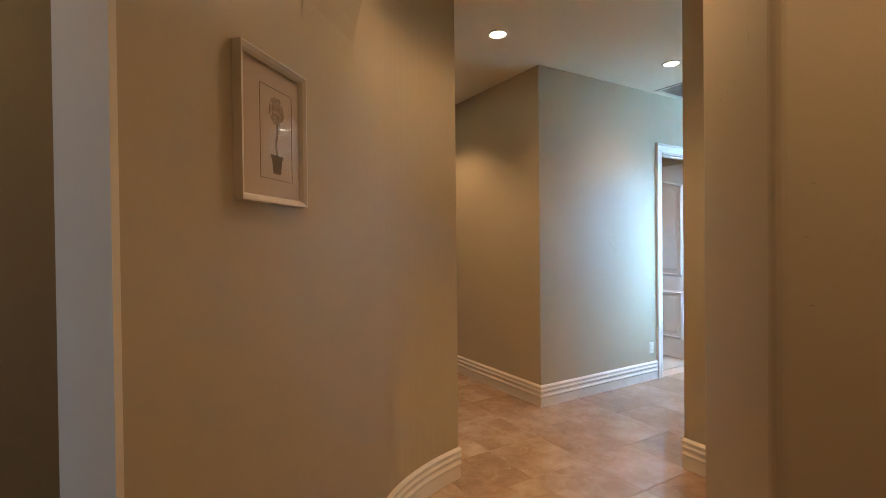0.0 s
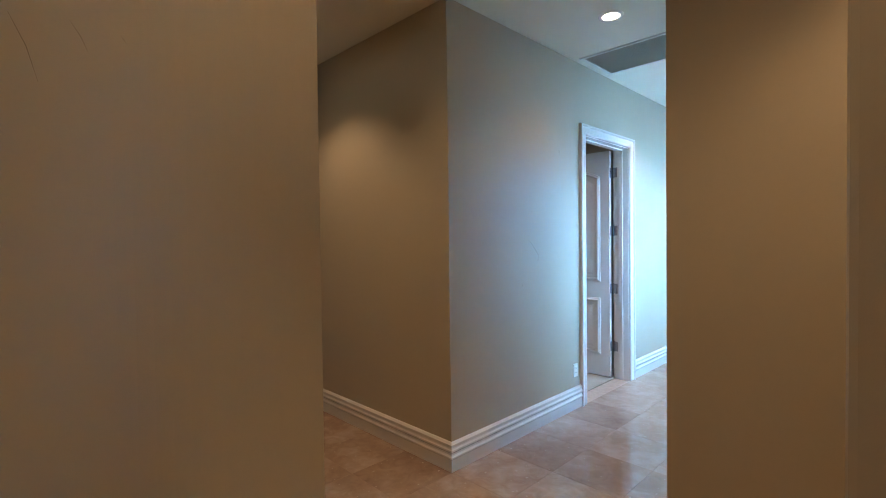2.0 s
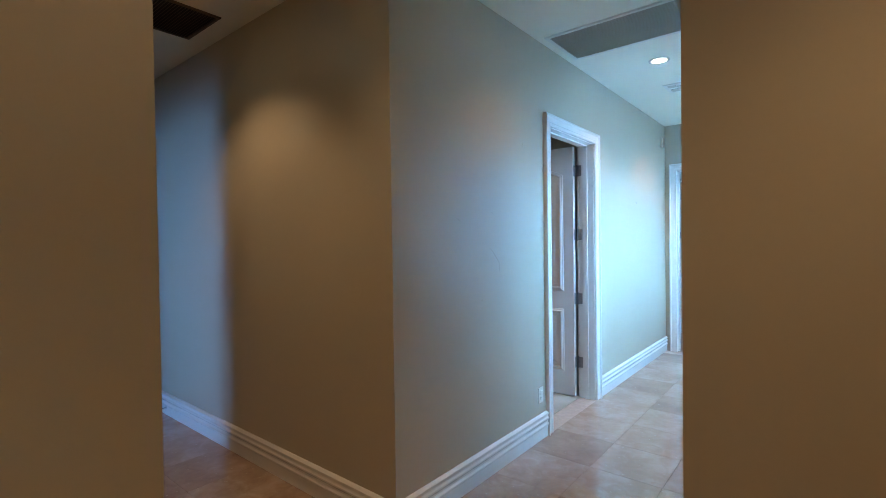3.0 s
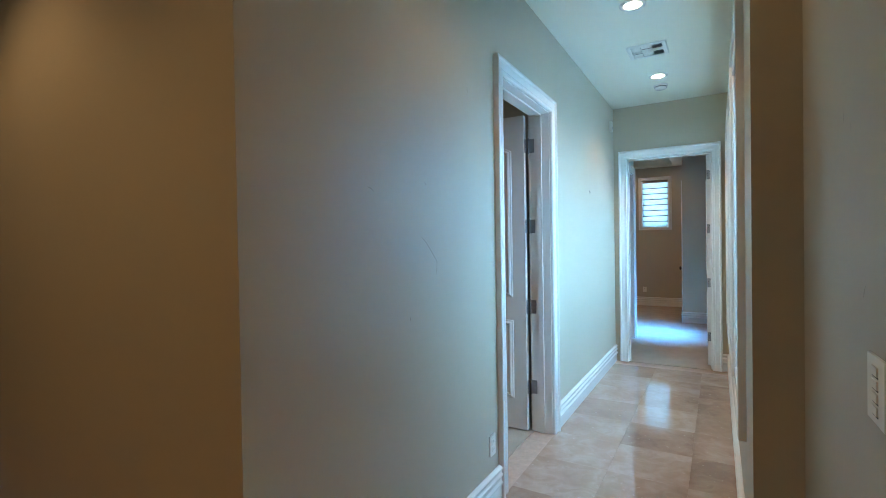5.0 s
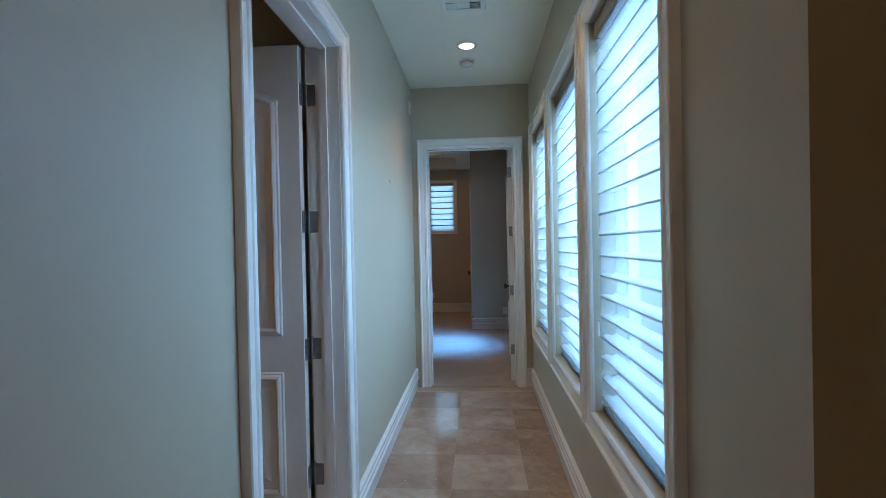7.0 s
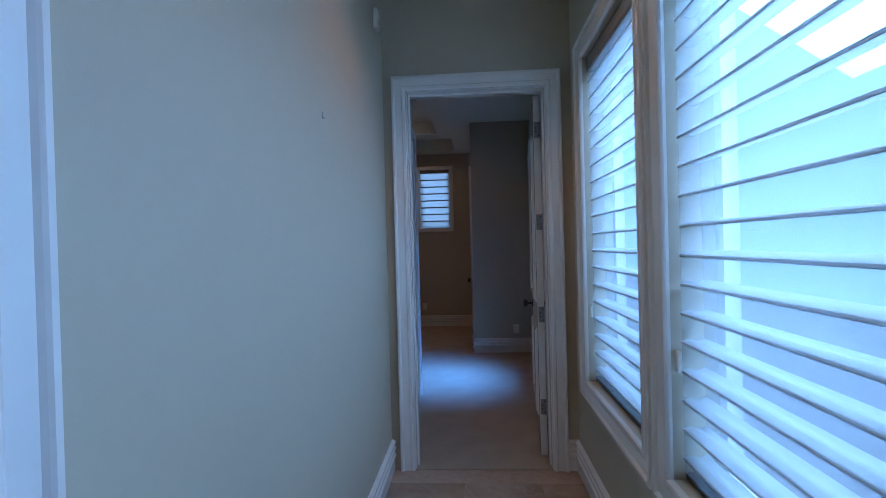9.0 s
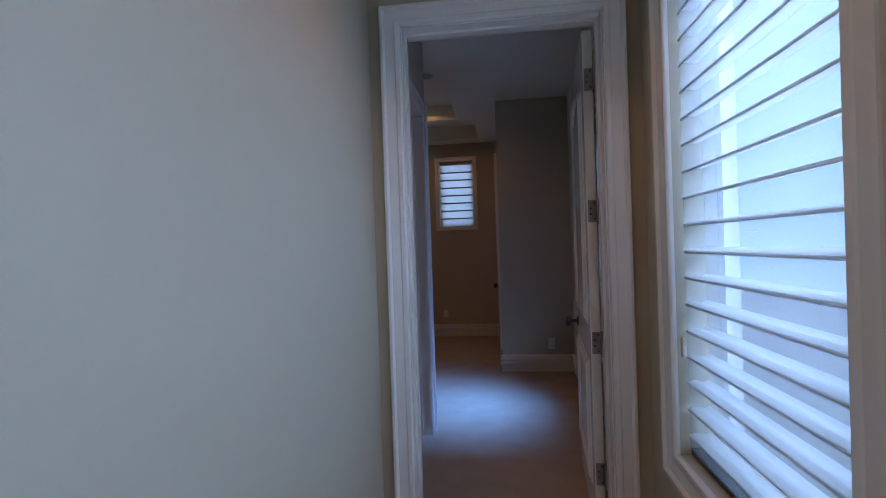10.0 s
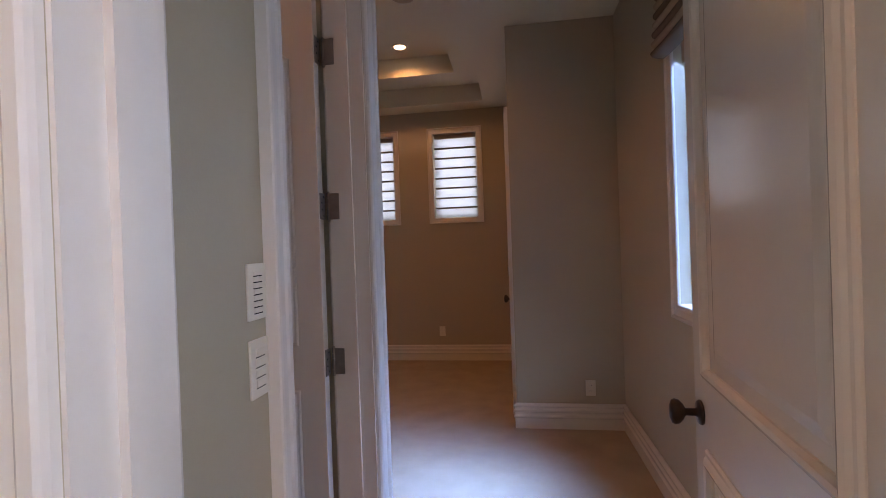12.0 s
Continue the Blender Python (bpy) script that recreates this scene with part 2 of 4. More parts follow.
def sweep(path, normal, profile, closed=False):
    """A moulding: profile (a, b) carried along a path with mitred corners; a lies to the path's left, b along the normal."""
    bm = bmesh.new()
    n = Vector(normal).normalized()
    pts = [Vector(p) for p in path]
    k = len(pts)
    rows = []
    for i, p in enumerate(pts):
        ds = []
        if closed or i > 0:
            ds.append((p - pts[i - 1]).normalized())
        if closed or i < k - 1:
            ds.append((pts[(i + 1) % k] - p).normalized())
        sides = [n.cross(d) for d in ds]
        s = sum(sides, Vector())
        s.normalize()
        s /= max(0.2, s.dot(sides[0]))
        rows.append([bm.verts.new(p + s * a + n * b) for a, b in profile])
    m = len(profile)
    for i in range(k if closed else k - 1):
        a, b = rows[i], rows[(i + 1) % k]
        for j in range(m):
            bm.faces.new((a[j], a[(j + 1) % m], b[(j + 1) % m], b[j]))
    if not closed:
        bm.faces.new(rows[0])
        bm.faces.new(rows[-1])
    return bm


def slab_with_openings(axis, p0, p1, s0, s1, z0, z1, openings=()):
    """A wall across axis from p0 to p1, along the other axis from s0 to s1, with openings (s0, s1, z0, z1) cut through it."""
    ss = sorted({s0, s1, *[v for o in openings for v in o[:2]]})
    zs = sorted({z0, z1, *[v for o in openings for v in o[2:]]})
    solid = {}
    for i in range(len(ss) - 1):
        for j in range(len(zs) - 1):
            c, d = (ss[i] + ss[i + 1]) / 2, (zs[j] + zs[j + 1]) / 2
            solid[i, j] = not any(o[0] < c < o[1] and o[2] < d < o[3] for o in openings)
    bm = bmesh.new()
    vs = {}

    def v(p, s, z):
        key = (p, s, z)
        if key not in vs:
            vs[key] = bm.verts.new((p, s, z) if axis == "x" else (s, p, z))
        return vs[key]
    for (i, j), on in solid.items():
        if not on:
            continue
        a, b, c, d = ss[i], ss[i + 1], zs[j], zs[j + 1]
        for p in (p0, p1):
            bm.faces.new((v(p, a, c), v(p, b, c), v(p, b, d), v(p, a, d)))
        for di, dj, e in ((-1, 0, ((a, c), (a, d))), (1, 0, ((b, c), (b, d))), (0, -1, ((a, c), (b, c))), (0, 1, ((a, d), (b, d)))):
            if not solid.get((i + di, j + dj), False):
                (sa, za), (sb, zb) = e
                bm.faces.new((v(p0, sa, za), v(p0, sb, zb), v(p1, sb, zb), v(p1, sa, za)))
    return bm


def extrude_plan(points, z0, z1):
    bm = bmesh.new()
    a = [bm.verts.new((x, y, z0)) for x, y in points]
    b = [bm.verts.new((x, y, z1)) for x, y in points]
    bm.faces.new(a)
    bm.faces.new(b)
    for i in range(len(a)):
        j = (i + 1) % len(a)
        bm.faces.new((a[i], a[j], b[j], b[i]))
    return bm


# ---- measures of the house ----
H = 3.05            # ceiling
DOOR_H = 2.43       # door openings
BASE = [(0, 0), (0.016, 0), (0.016, 0.080), (0.020, 0.086), (0.026, 0.090), (0.026, 0.100), (0.020, 0.106), (0.016, 0.112), (0.016, 0.124),
        (0.022, 0.130), (0.026, 0.136), (0.026, 0.146), (0.019, 0.152), (0.016, 0.158), (0.016, 0.166), (0.024, 0.171), (0.024, 0.181),
        (0.012, 0.190), (0.006, 0.193), (0, 0.193)]
CASING = [(0, 0), (0.105, 0), (0.105, 0.029), (0.101, 0.033), (0.089, 0.033), (0.084, 0.028), (0.079, 0.0205), (0.034, 0.0170),
          (0.026, 0.0210), (0.008, 0.0210), (0.003, 0.0165), (0, 0.010)]


CASING_DOOR = [(a * 0.88, b) for a, b in CASING]


def wall(name, axis, p0, p1, s0, s1, openings=(), z0=0.0, z1=H, mat=WALL, label="beige painted plaster wall"):
    return structure(name, slab_with_openings(axis, p0, p1, s0, s1, z0, z1, openings), mat, label, "wall")


def base(path, smooth=False):
    """Tall stepped baseboard along a floor line; the room lies to the path's left."""
    return structure("baseboard", sweep([(x, y, 0.001) for x, y in path], (0, 0, 1), BASE), TRIM,
                     "tall white stepped baseboard along the wall", "baseboard")


# ---- large structure ----
D2 = math.sqrt(0.5)


def uv(u, v):
    """Plan of the slanted passage: u along it towards the hall, v across it."""
    return (-u * D2 + v * D2, u * D2 + v * D2)


W_OPEN = [(1.79, 2.66, 0.655, 2.470), (2.90, 3.77, 0.655, 2.470), (4.01, 4.88, 0.655, 2.470)]

# corridor
wall("wall_corridor_left", "x", -0.15, 0.0, 0.15, 5.19, [(1.745, 2.668, -1, DOOR_H)])
wall("wall_hall_north", "y", 0.0, 0.15, -4.6, 0.0)
wall("wall_corridor_right", "x", 1.34, 1.48, 0.0, 1.22)
wall("wall_window", "x", 1.19, 1.40, 1.22, 5.19, W_OPEN)
wall("wall_corridor_end", "y", 5.19, 5.33, 0.0, 1.40, [(0.150, 1.030, -1, DOOR_H)])
wall("wall_hall_north_east", "y", 0.0, 0.15, 1.48, 4.2)
# hall
wall("wall_hall_south", "y", -1.46, -1.31, -4.6, 0.67, [(-2.95, -1.98, -1, 2.43)])
wall("wall_hall_west", "x", -4.75, -4.6, -1.46, 0.15)
wall("wall_hall_east", "x", 4.2, 4.35, -4.6, 0.15)
# slanted passage, left side: straight, then sweeping round to the hall
curve = []
for i in range(13):
    a = i / 12
    p0, p1, p2 = Vector((0.99, -1.952)), Vector((0.765, -1.727)), Vector((0.67, -1.31))
    q = p0 * (1 - a) ** 2 + p1 * 2 * a * (1 - a) + p2 * a * a
    curve.append((q.x, q.y))
left_line = [uv(-3.58, -0.60), uv(-2.57, -0.60), uv(-2.57, -0.68)] + curve
structure("wall_passage_left", extrude_plan(left_line + [(0.67, -1.46), (0.40, -1.60), (0.60, -2.12), uv(-2.57, -0.82), uv(-3.58, -0.738)], 0, H), WALL,
          "beige plaster wall sweeping round in a curve", "wall")
structure("wall_passage_right", extrude_plan([uv(-2.76, 0.79), uv(-2.757, 0.777), uv(-2.75, 0.765), uv(-2.738, 0.758), uv(-2.725, 0.755), (2.037, -0.969), (2.022, -0.948), (2.016, -0.926), (2.024, -0.908), (2.045, -0.90), (4.2, -0.90), (4.2, -1.05), (2.2, -1.05)],
                                             0, H), WALL, "beige plaster wall with a rounded corner", "wall")
structure("wall_vestibule_right", extrude_plan([uv(-2.76, 0.79), uv(-2.76, 2.3), uv(-2.60, 2.3), uv(-2.60, 0.80)], 0, H), WALL,
          "beige plaster wall of the vestibule", "wall")
structure("wall_vestibule_east", extrude_plan([uv(-2.60, 2.3), uv(-5.6, 2.3), uv(-5.6, 2.45), uv(-2.60, 2.45)], 0, H), WALL,
          "beige plaster wall of the vestibule", "wall")
structure("wall_vestibule_south", extrude_plan([uv(-5.6, 2.45), uv(-5.6, -0.9), uv(-5.75, -0.9), uv(-5.75, 2.45)], 0, H), WALL,
          "beige plaster wall of the vestibule", "wall")
structure("wall_vestibule_west", extrude_plan([uv(-5.6, -0.60), uv(-4.6, -0.60), uv(-4.6, -0.80), uv(-5.6, -0.80)], 0, H), WALL,
          "beige plaster wall of the vestibule", "wall")
structure("wall_side_room", extrude_plan([uv(-5.6, -1.6), uv(-2.25, -1.6), uv(-2.25, -1.75), uv(-5.6, -1.75)], 0, H), WALL,
          "beige plaster wall of a side room", "wall")
structure("wall_side_room", extrude_plan([uv(-2.38, -0.83), uv(-2.38, -1.6), uv(-2.25, -1.6), uv(-2.25, -0.83)], 0, H), WALL,
          "beige plaster wall of a side room", "wall")
for z0, z1 in ((0, 0.8), (2.2, H)):
    structure("wall_side_room", extrude_plan([uv(-5.6, -0.9), uv(-5.6, -1.6), uv(-5.75, -1.6), uv(-5.75, -0.9)], z0, z1), WALL,
              "beige plaster wall round a side room's window", "wall")
window_light((*uv(-5.76, -1.25), 1.5), (*uv(0, -1.25), 1.5), 0.7, 1.4, DAY_ROOM)
# room west of the hall
wall("wall_west_room", "x", -1.45, -1.30, -4.75, -1.46)
wall("wall_west_room", "x", -4.75, -4.60, -4.75, -1.46)
wall("wall_west_room", "y", -4.90, -4.75, -4.75, -1.30, [(-2.95, -1.98, 0.0, 2.3)])
# room behind the first door
wall("wall_study", "y", 2.95, 3.10, -3.4, -0.15)
wall("wall_study", "y", 0.50, 0.65, -3.4, -0.15)
wall("wall_study", "x", -3.55, -3.40, 0.50, 3.10)
# bedroom
wall("wall_entry_left", "x", -0.15, 0.0, 5.33, 6.79, [(5.905, 6.615, -1, DOOR_H)])
wall("wall_bedroom_right", "x", 1.34, 1.50, 5.33, 8.42, [(6.35, 7.19, 1.09, 2.50)])
wall("wall_closet_front", "y", 8.42, 8.57, 0.55, 1.50)
wall("wall_closet_side", "x", 0.55, 0.70, 8.57, 10.50, [(8.80, 9.60, -1, DOOR_H)])
wall("wall_bedroom_far", "y", 10.50, 10.70, -4.6, 0.70, [(-0.372, 0.160, 1.747, 2.773), (-1.402, -0.870, 1.747, 2.773)])
wall("wall_bedroom_left", "x", -4.75, -4.60, 6.78, 10.70)
wall("wall_bedroom_near", "y", 6.66, 6.79, -4.75, -0.15)
wall("wall_bath", "y", 5.33, 5.48, -2.0, -0.15)
wall("wall_bath", "x", -2.15, -2.0, 5.33, 6.66)

# ceilings and roof
structure("ceiling", extrude_plan([(-4.75, -8.6), (4.35, -8.6), (4.35, 0.15), (1.48, 0.15), (1.48, 5.33), (-4.75, 5.33)], H, H + 0.12), CEIL, "cream painted flat ceiling", "ceiling")
tray = bmesh.new()
for x0, x1, y0, y1, z in ((0.27, 1.5, 5.33, 10.7, H), (-4.75, 0.27, 10.2, 10.7, H), (-4.75, 0.27, 5.33, 7.2, H), (-4.75, -4.2, 7.2, 10.2, H)):
    box(tray, x0, x1, y0, y1, z, z + 0.20)
for x0, x1, y0, y1 in ((0.0, 0.272, 7.2, 10.2), (-4.2, 0.0, 9.8, 10.2), (-4.2, 0.0, 7.2, 7.6), (-4.2, -3.8, 7.6, 9.8)):
    box(tray, x0, x1, y0, y1, 3.25, 3.45)
box(tray, -4.75, 1.5, 5.33, 10.7, 3.45, 3.57)
structure("ceiling_tray", tray, CEIL, "cream stepped tray ceiling", "ceiling")

# arch across the passage
arch = bmesh.new()
vc, rad, spring = 0.0775, 0.6775, 2.17
ring = [(vc - rad * math.cos(math.pi * i / 28), spring + rad * 1.0 * math.sin(math.pi * i / 28)) for i in range(29)]
lo, hi = [], []
for v, z in ring:
    x0, y0 = uv(-2.94 + 0.18 * (v - vc + rad) / (2 * rad), v)
    x1, y1 = uv(-2.57, v)
    lo.append(((x0, y0, z), (x1, y1, z)))
    hi.append(((x0, y0, H), (x1, y1, H)))
vl = [[arch.verts.new(p) for p in q] for q in lo]
vh = [[arch.verts.new(p) for p in q] for q in hi]
for i in range(28):
    arch.faces.new((vl[i][0], vl[i + 1][0], vl[i + 1][1], vl[i][1]))
    arch.faces.new((vl[i][0], vl[i + 1][0], vh[i + 1][0], vh[i][0]))
    arch.faces.new((vl[i][1], vl[i + 1][1], vh[i + 1][1], vh[i][1]))
structure("arch", arch, WALL, "plastered round arch across the passage", "arch", smooth=False)

# floors
floor = structure("floor", extrude_plan([(-4.75, -8.6), (4.35, -8.6), (4.35, 0.15), (1.48, 0.15), (1.48, 5.19), (-4.75, 5.19)], -0.12, -0.003), GROUT, "travertine tile floor with narrow joints", "floor")
structure("floor_carpet", boxed(-4.75, 1.5, 5.19, 10.7, -0.12, 0.004), CARPET, "beige cut pile carpet", "floor")
structure("floor_study", boxed(-3.4, -0.15, 0.65, 2.95, -0.01, 0.003), CARPET, "beige cut pile carpet", "floor")
structure("ground", boxed(-300, 300, -300, 300, -0.5, -0.3), EARTH, "pale gravel ground around the house", "ground")

# baseboards
base([(0.0, 1.652), (0.0, 0.0), (-4.6, 0.0)])
base([(0.0, 5.19), (0.0, 2.762)])
base([(1.19, 1.22), (1.19, 5.19)])
base([(1.34, 0.0), (1.34, 1.22), (1.19, 1.22)])
base([(4.2, 0.0), (1.34, 0.0)])
base([(1.19, 5.19), (1.123, 5.19)])
base(left_line[::-1])
base([uv(-2.76, 2.3), uv(-2.76, 0.755), (2.037, -0.969), (2.018, -0.930), (2.045, -0.90), (4.2, -0.90)])
base([(-1.87, -1.31), (0.67, -1.31)])
base([(-1.5, 6.79), (0.0, 6.79), (0.0, 6.708)][::-1])
base([(0.0, 5.812), (0.0, 5.33), (0.055, 5.33)])
base([(1.125, 5.33), (1.34, 5.33), (1.34, 8.42), (0.55, 8.42), (0.55, 8.69)])
base([(0.55, 9.71), (0.55, 10.5)])
base([(-4.6, 10.5), (0.55, 10.5)][::-1])


# ---- doors ----
def hinge(parent, z, at, jamb_turn):
    """Butt hinge: one plate on the leaf's edge, one on the jamb, a knuckled pin, screws."""
    body = bmesh.new()
    for i in range(5):
        c = bmesh.ops.create_cone(body, cap_ends=True, segments=12, radius1=0.0075, radius2=0.0075, depth=0.0205)
        bmesh.ops.translate(body, vec=(0, 0, z - 0.043 + i * 0.0215), verts=c["verts"])
    for k in (-1, 1):
        c = bmesh.ops.create_uvsphere(body, u_segments=10, v_segments=6, radius=0.006)
        bmesh.ops.translate(body, vec=(0, 0, z + k * 0.055), verts=c["verts"])
    box(body, 0.0140, 0.0178, 0.0, 0.044, z - 0.052, z + 0.052, 0.0008)
    plate_b = boxed(0.004, 0.046, -0.0050, -0.0018, z - 0.052, z + 0.052, 0.0008)
    bmesh.ops.rotate(plate_b, cent=(0, 0, 0), matrix=Matrix.Rotation(radians(jamb_turn), 3, "Z"), verts=plate_b.verts)
    h = part("hinge", body, PEWTER, parent, "pewter butt hinge", at)
    part("jamb_plate", plate_b, PEWTER, h)
    for dy, dz in ((0.016, 0.038), (0.032, 0.013), (0.032, -0.013), (0.016, -0.038)):
        hole = lathe([(0.0042, 0.0), (0.0036, 0.0006), (0, 0.0002)], 10, "X")
        bmesh.ops.scale(hole, vec=(-1, 1, 1), verts=hole.verts)
        bmesh.ops.translate(hole, vec=(0.0138, dy, z + dz), verts=hole.verts)
        part("screw", hole, BLACK, h)
    return h


def arched_frame(x0, x1, z0, z1, rise, inset=0.0):
    x0, x1, z0, z1 = x0 + inset, x1 - inset, z0 + inset, z1 - inset
    pts = [(x0, z0), (x1, z0)]
    if rise:
        for i in range(13):
            a = i / 12
            pts.append((x1 + (x0 - x1) * a, z1 - rise + rise * math.sin(math.pi * a) ** 0.8))
    else:
        pts += [(x1, z1), (x0, z1)]
    return pts


MOULD = [(0, 0), (0.042, 0), (0.042, 0.006), (0.036, 0.016), (0.027, 0.019), (0.019, 0.015), (0.012, 0.009), (0.005, 0.008), (0, 0.003)]


def door_leaf(parent, w, t=0.045, knob=True):
    """A two-panel leaf from its hinge side along +x; its faces look along -y and +y."""
    leaf = part("leaf", boxed(0.002, w - 0.002, 0, t, 0.012, DOOR_H - 0.006, 0.0025), LEAF, parent, "white two-panel door leaf")
    for z0, z1, rise in ((0.245, 0.855, 0.0), (1.03, 2.25, 0.09)):
        outline = arched_frame(0.105, w - 0.105, z0, z1, rise)
        part("panel_moulding", sweep([(x, 0, z) for x, z in outline], (0, -1, 0), MOULD, True), LEAF, leaf)
        part("panel_moulding", sweep([(x, t, z) for x, z in outline][::-1], (0, 1, 0), MOULD, True), LEAF, leaf)
        field = arched_frame(0.105, w - 0.105, z0, z1, rise, 0.075)
        for side, y in ((-1, 0.0), (1, t)):
            bm = bmesh.new()
            a = [bm.verts.new((x, y, z)) for x, z in field]
            f2 = arched_frame(0.105, w - 0.105, z0, z1, rise, 0.10)
            b = [bm.verts.new((x, y + side * 0.006, z)) for x, z in f2]
            for i in range(len(a)):
                j = (i + 1) % len(a)
                bm.faces.new((a[i], a[j], b[j], b[i]))
            bm.faces.new(b)
            part("raised_panel", bm, LEAF, leaf)
    if knob:
        for side, y in ((-1, 0.0), (1, t)):
            bm = lathe([(0, 0), (0.033, 0), (0.033, 0.004), (0.029, 0.009), (0.013, 0.011), (0.010, 0.016), (0.010, 0.040), (0.018, 0.046),
                        (0.026, 0.056), (0.028, 0.066), (0.025, 0.074), (0.014, 0.079), (0, 0.080)], 28, "Y")
            if side < 0:
                bmesh.ops.scale(bm, vec=(1, -1, 1), verts=bm.verts)
            for v in bm.verts:
                if abs(v.co.y) > 0.043:
                    v.co.z *= 1.25
                    v.co.x *= 0.85
            part("knob", bm, BRONZE, leaf, "dark bronze door knob", pose(w - 0.062, y, 0.935), smooth=True)
    return leaf


def door(name, axis, face, back, s0, s1, pin, swing, width, label, jamb_turn=180.0):
    """A door with lining, stops, casings, hinges and an open leaf. axis: the wall's; face, back: its two sides; s0, s1: the opening.
    pin: the hinge line; swing: the leaf's turn about it."""
    root = tagged(new(name), label, "door", kind="structure")

    def box_of(p0, p1, a, b, z0, z1):
        p0, p1 = min(p0, p1), max(p0, p1)
        return boxed(p0, p1, a, b, z0, z1) if axis == "x" else boxed(a, b, p0, p1, z0, z1)
    e = 0.0015 if back < face else -0.0015
    part("jamb", box_of(face - e, back + e, s0 - 0.004, s0 + 0.006, 0, DOOR_H), TRIM, root)
    part("jamb", box_of(face - e, back + e, s1 - 0.006, s1 + 0.004, 0, DOOR_H), TRIM, root)
    part("head_jamb", box_of(face - e, back + e, s0 + 0.006, s1 - 0.006, DOOR_H - 0.006, DOOR_H + 0.004), TRIM, root)
    m0 = back + (face - back) * 0.36
    m1 = back + (face - back) * 0.60
    part("door_stop", box_of(m0, m1, s0 + 0.006, s0 + 0.018, 0, DOOR_H - 0.006), TRIM, root)
    part("door_stop", box_of(m0, m1, s1 - 0.018, s1 - 0.006, 0, DOOR_H - 0.006), TRIM, root)
    part("door_stop", box_of(m0, m1, s0 + 0.018, s1 - 0.018, DOOR_H - 0.018, DOOR_H - 0.006), TRIM, root)
    for p, other in ((face, back), (back, face)):
        sign = 1 if p > other else -1
        nrm = (sign, 0, 0) if axis == "x" else (0, sign, 0)
        pts = [(s0, 0.0), (s0, DOOR_H), (s1, DOOR_H), (s1, 0.0)]
        path = [((p, s, z) if axis == "x" else (s, p, z)) for s, z in pts]
        n = Vector(nrm)
        first = Vector(path[1]) - Vector(path[0])
        out = Vector((0, -1, 0)) if axis == "x" else Vector((-1, 0, 0))
        if n.cross(first).dot(out) < 0:
            path = path[::-1]
        part("casing", sweep(path, nrm, CASING_DOOR), TRIM, root)
    leaf = door_leaf(root, width)
    leaf.matrix_local = pose(pin[0], pin[1], 0, 0, 0, swing) @ pose(0.018, 0.004, 0)
    for z in (0.342, 0.960, 1.578, 2.193):
        hinge(root, z, pose(pin[0], pin[1], 0, 0, 0, swing), jamb_turn)
    return root


door("door_1", "x", 0.0, -0.15, 1.745, 2.668, (-0.164, 2.664), 180, 0.903, "white two-panel door standing open into a carpeted room")
door("door_2", "y", 5.19, 5.33, 0.150, 1.030, (1.022, 5.344), 85, 0.862, "white two-panel door standing open into the bedroom")
door("door_3", "x", 0.0, -0.15, 5.905, 6.615, (-0.164, 6.611), 180, 0.690, "white two-panel door standing open in the bedroom entry")


# ---- corridor windows ----
def shade(y0, y1, z0, z1, x):
    """A sheer shade with soft horizontal vanes, hung inside a window opening."""
    root = tagged(new("window_shade"), "white sheer shade with soft horizontal vanes, lowered", "window shade", group="corridor window shades")
    root.matrix_world = pose(x, (y0 + y1) / 2, z0)
    w, h = (y1 - y0) / 2 - 0.006, z1 - z0
    bm = boxed(-0.045, 0.04, -w, w, h - 0.085, h - 0.004, 0.012)
    part("headrail", bm, TAUPE, root, "taupe rounded headrail")
    part("bottom_rail", boxed(-0.030, 0.030, -w, w, 0.006, 0.030, 0.006), BLACK, root, "dark bottom rail")
    n = int((h - 0.12) / 0.0915)
    pitch = (h - 0.12) / n
    bm = bmesh.new()
    wv = w - 0.008
    outline = [(-0.034 + 0.068 * i / 8, -0.007 + 0.014 * i / 8 + 0.006 * math.sin(2 * math.pi * i / 8)) for i in range(9)]
    lip = [(-0.034 - 0.0050 * math.sin(math.pi * i / 6), -0.0075 + 0.0045 * math.cos(math.pi * i / 6)) for i in range(6, -1, -1)]
    rows = [[bm.verts.new((px, y, pz)) for y in (-wv, -wv / 3, wv / 3, wv)] for px, pz in lip + outline[1:]]
    for a, b in zip(rows, rows[1:]):
        for j in range(3):
            bm.faces.new((a[j], a[j + 1], b[j + 1], b[j]))
    me = mesh_of(bm, "vane", VANE, True)
    # Thin grey strip: the shadow under the vane's lip, put in as colour.
    lip_shade_strip = mesh_of(boxed(-0.0375, -0.0350, -wv, wv, -0.0132, -0.0119), "lip_shade_strip", LIP_SHADE)
    for i in range(n):
        v = new("vane", me)
        v.parent = root
        v.matrix_local = pose(0, 0, 0.036 + pitch * (i + 0.5), 0, random.uniform(-2.5, 2.5), 0)
        e = new("lip_shade_strip", lip_shade_strip)
        e.parent = v
    for x0, nm in ((0.0345, "back_sheer"), (-0.0355, "front_sheer")):
        sheet = bmesh.new()
        sheet.faces.new([sheet.verts.new(p) for p in ((x0, -w + 0.008, 0.03), (x0, w - 0.008, 0.03), (x0, w - 0.008, h - 0.08), (x0, -w + 0.008, h - 0.08))])
        part(nm, sheet, SHEER, root, "sheer white cloth")
    part("cord_cleat", boxed(-0.062, -0.046, w - 0.035, w - 0.012, 0.36, 0.43, 0.006), PLATE, root, "small pale plastic cord cleat")
    return root


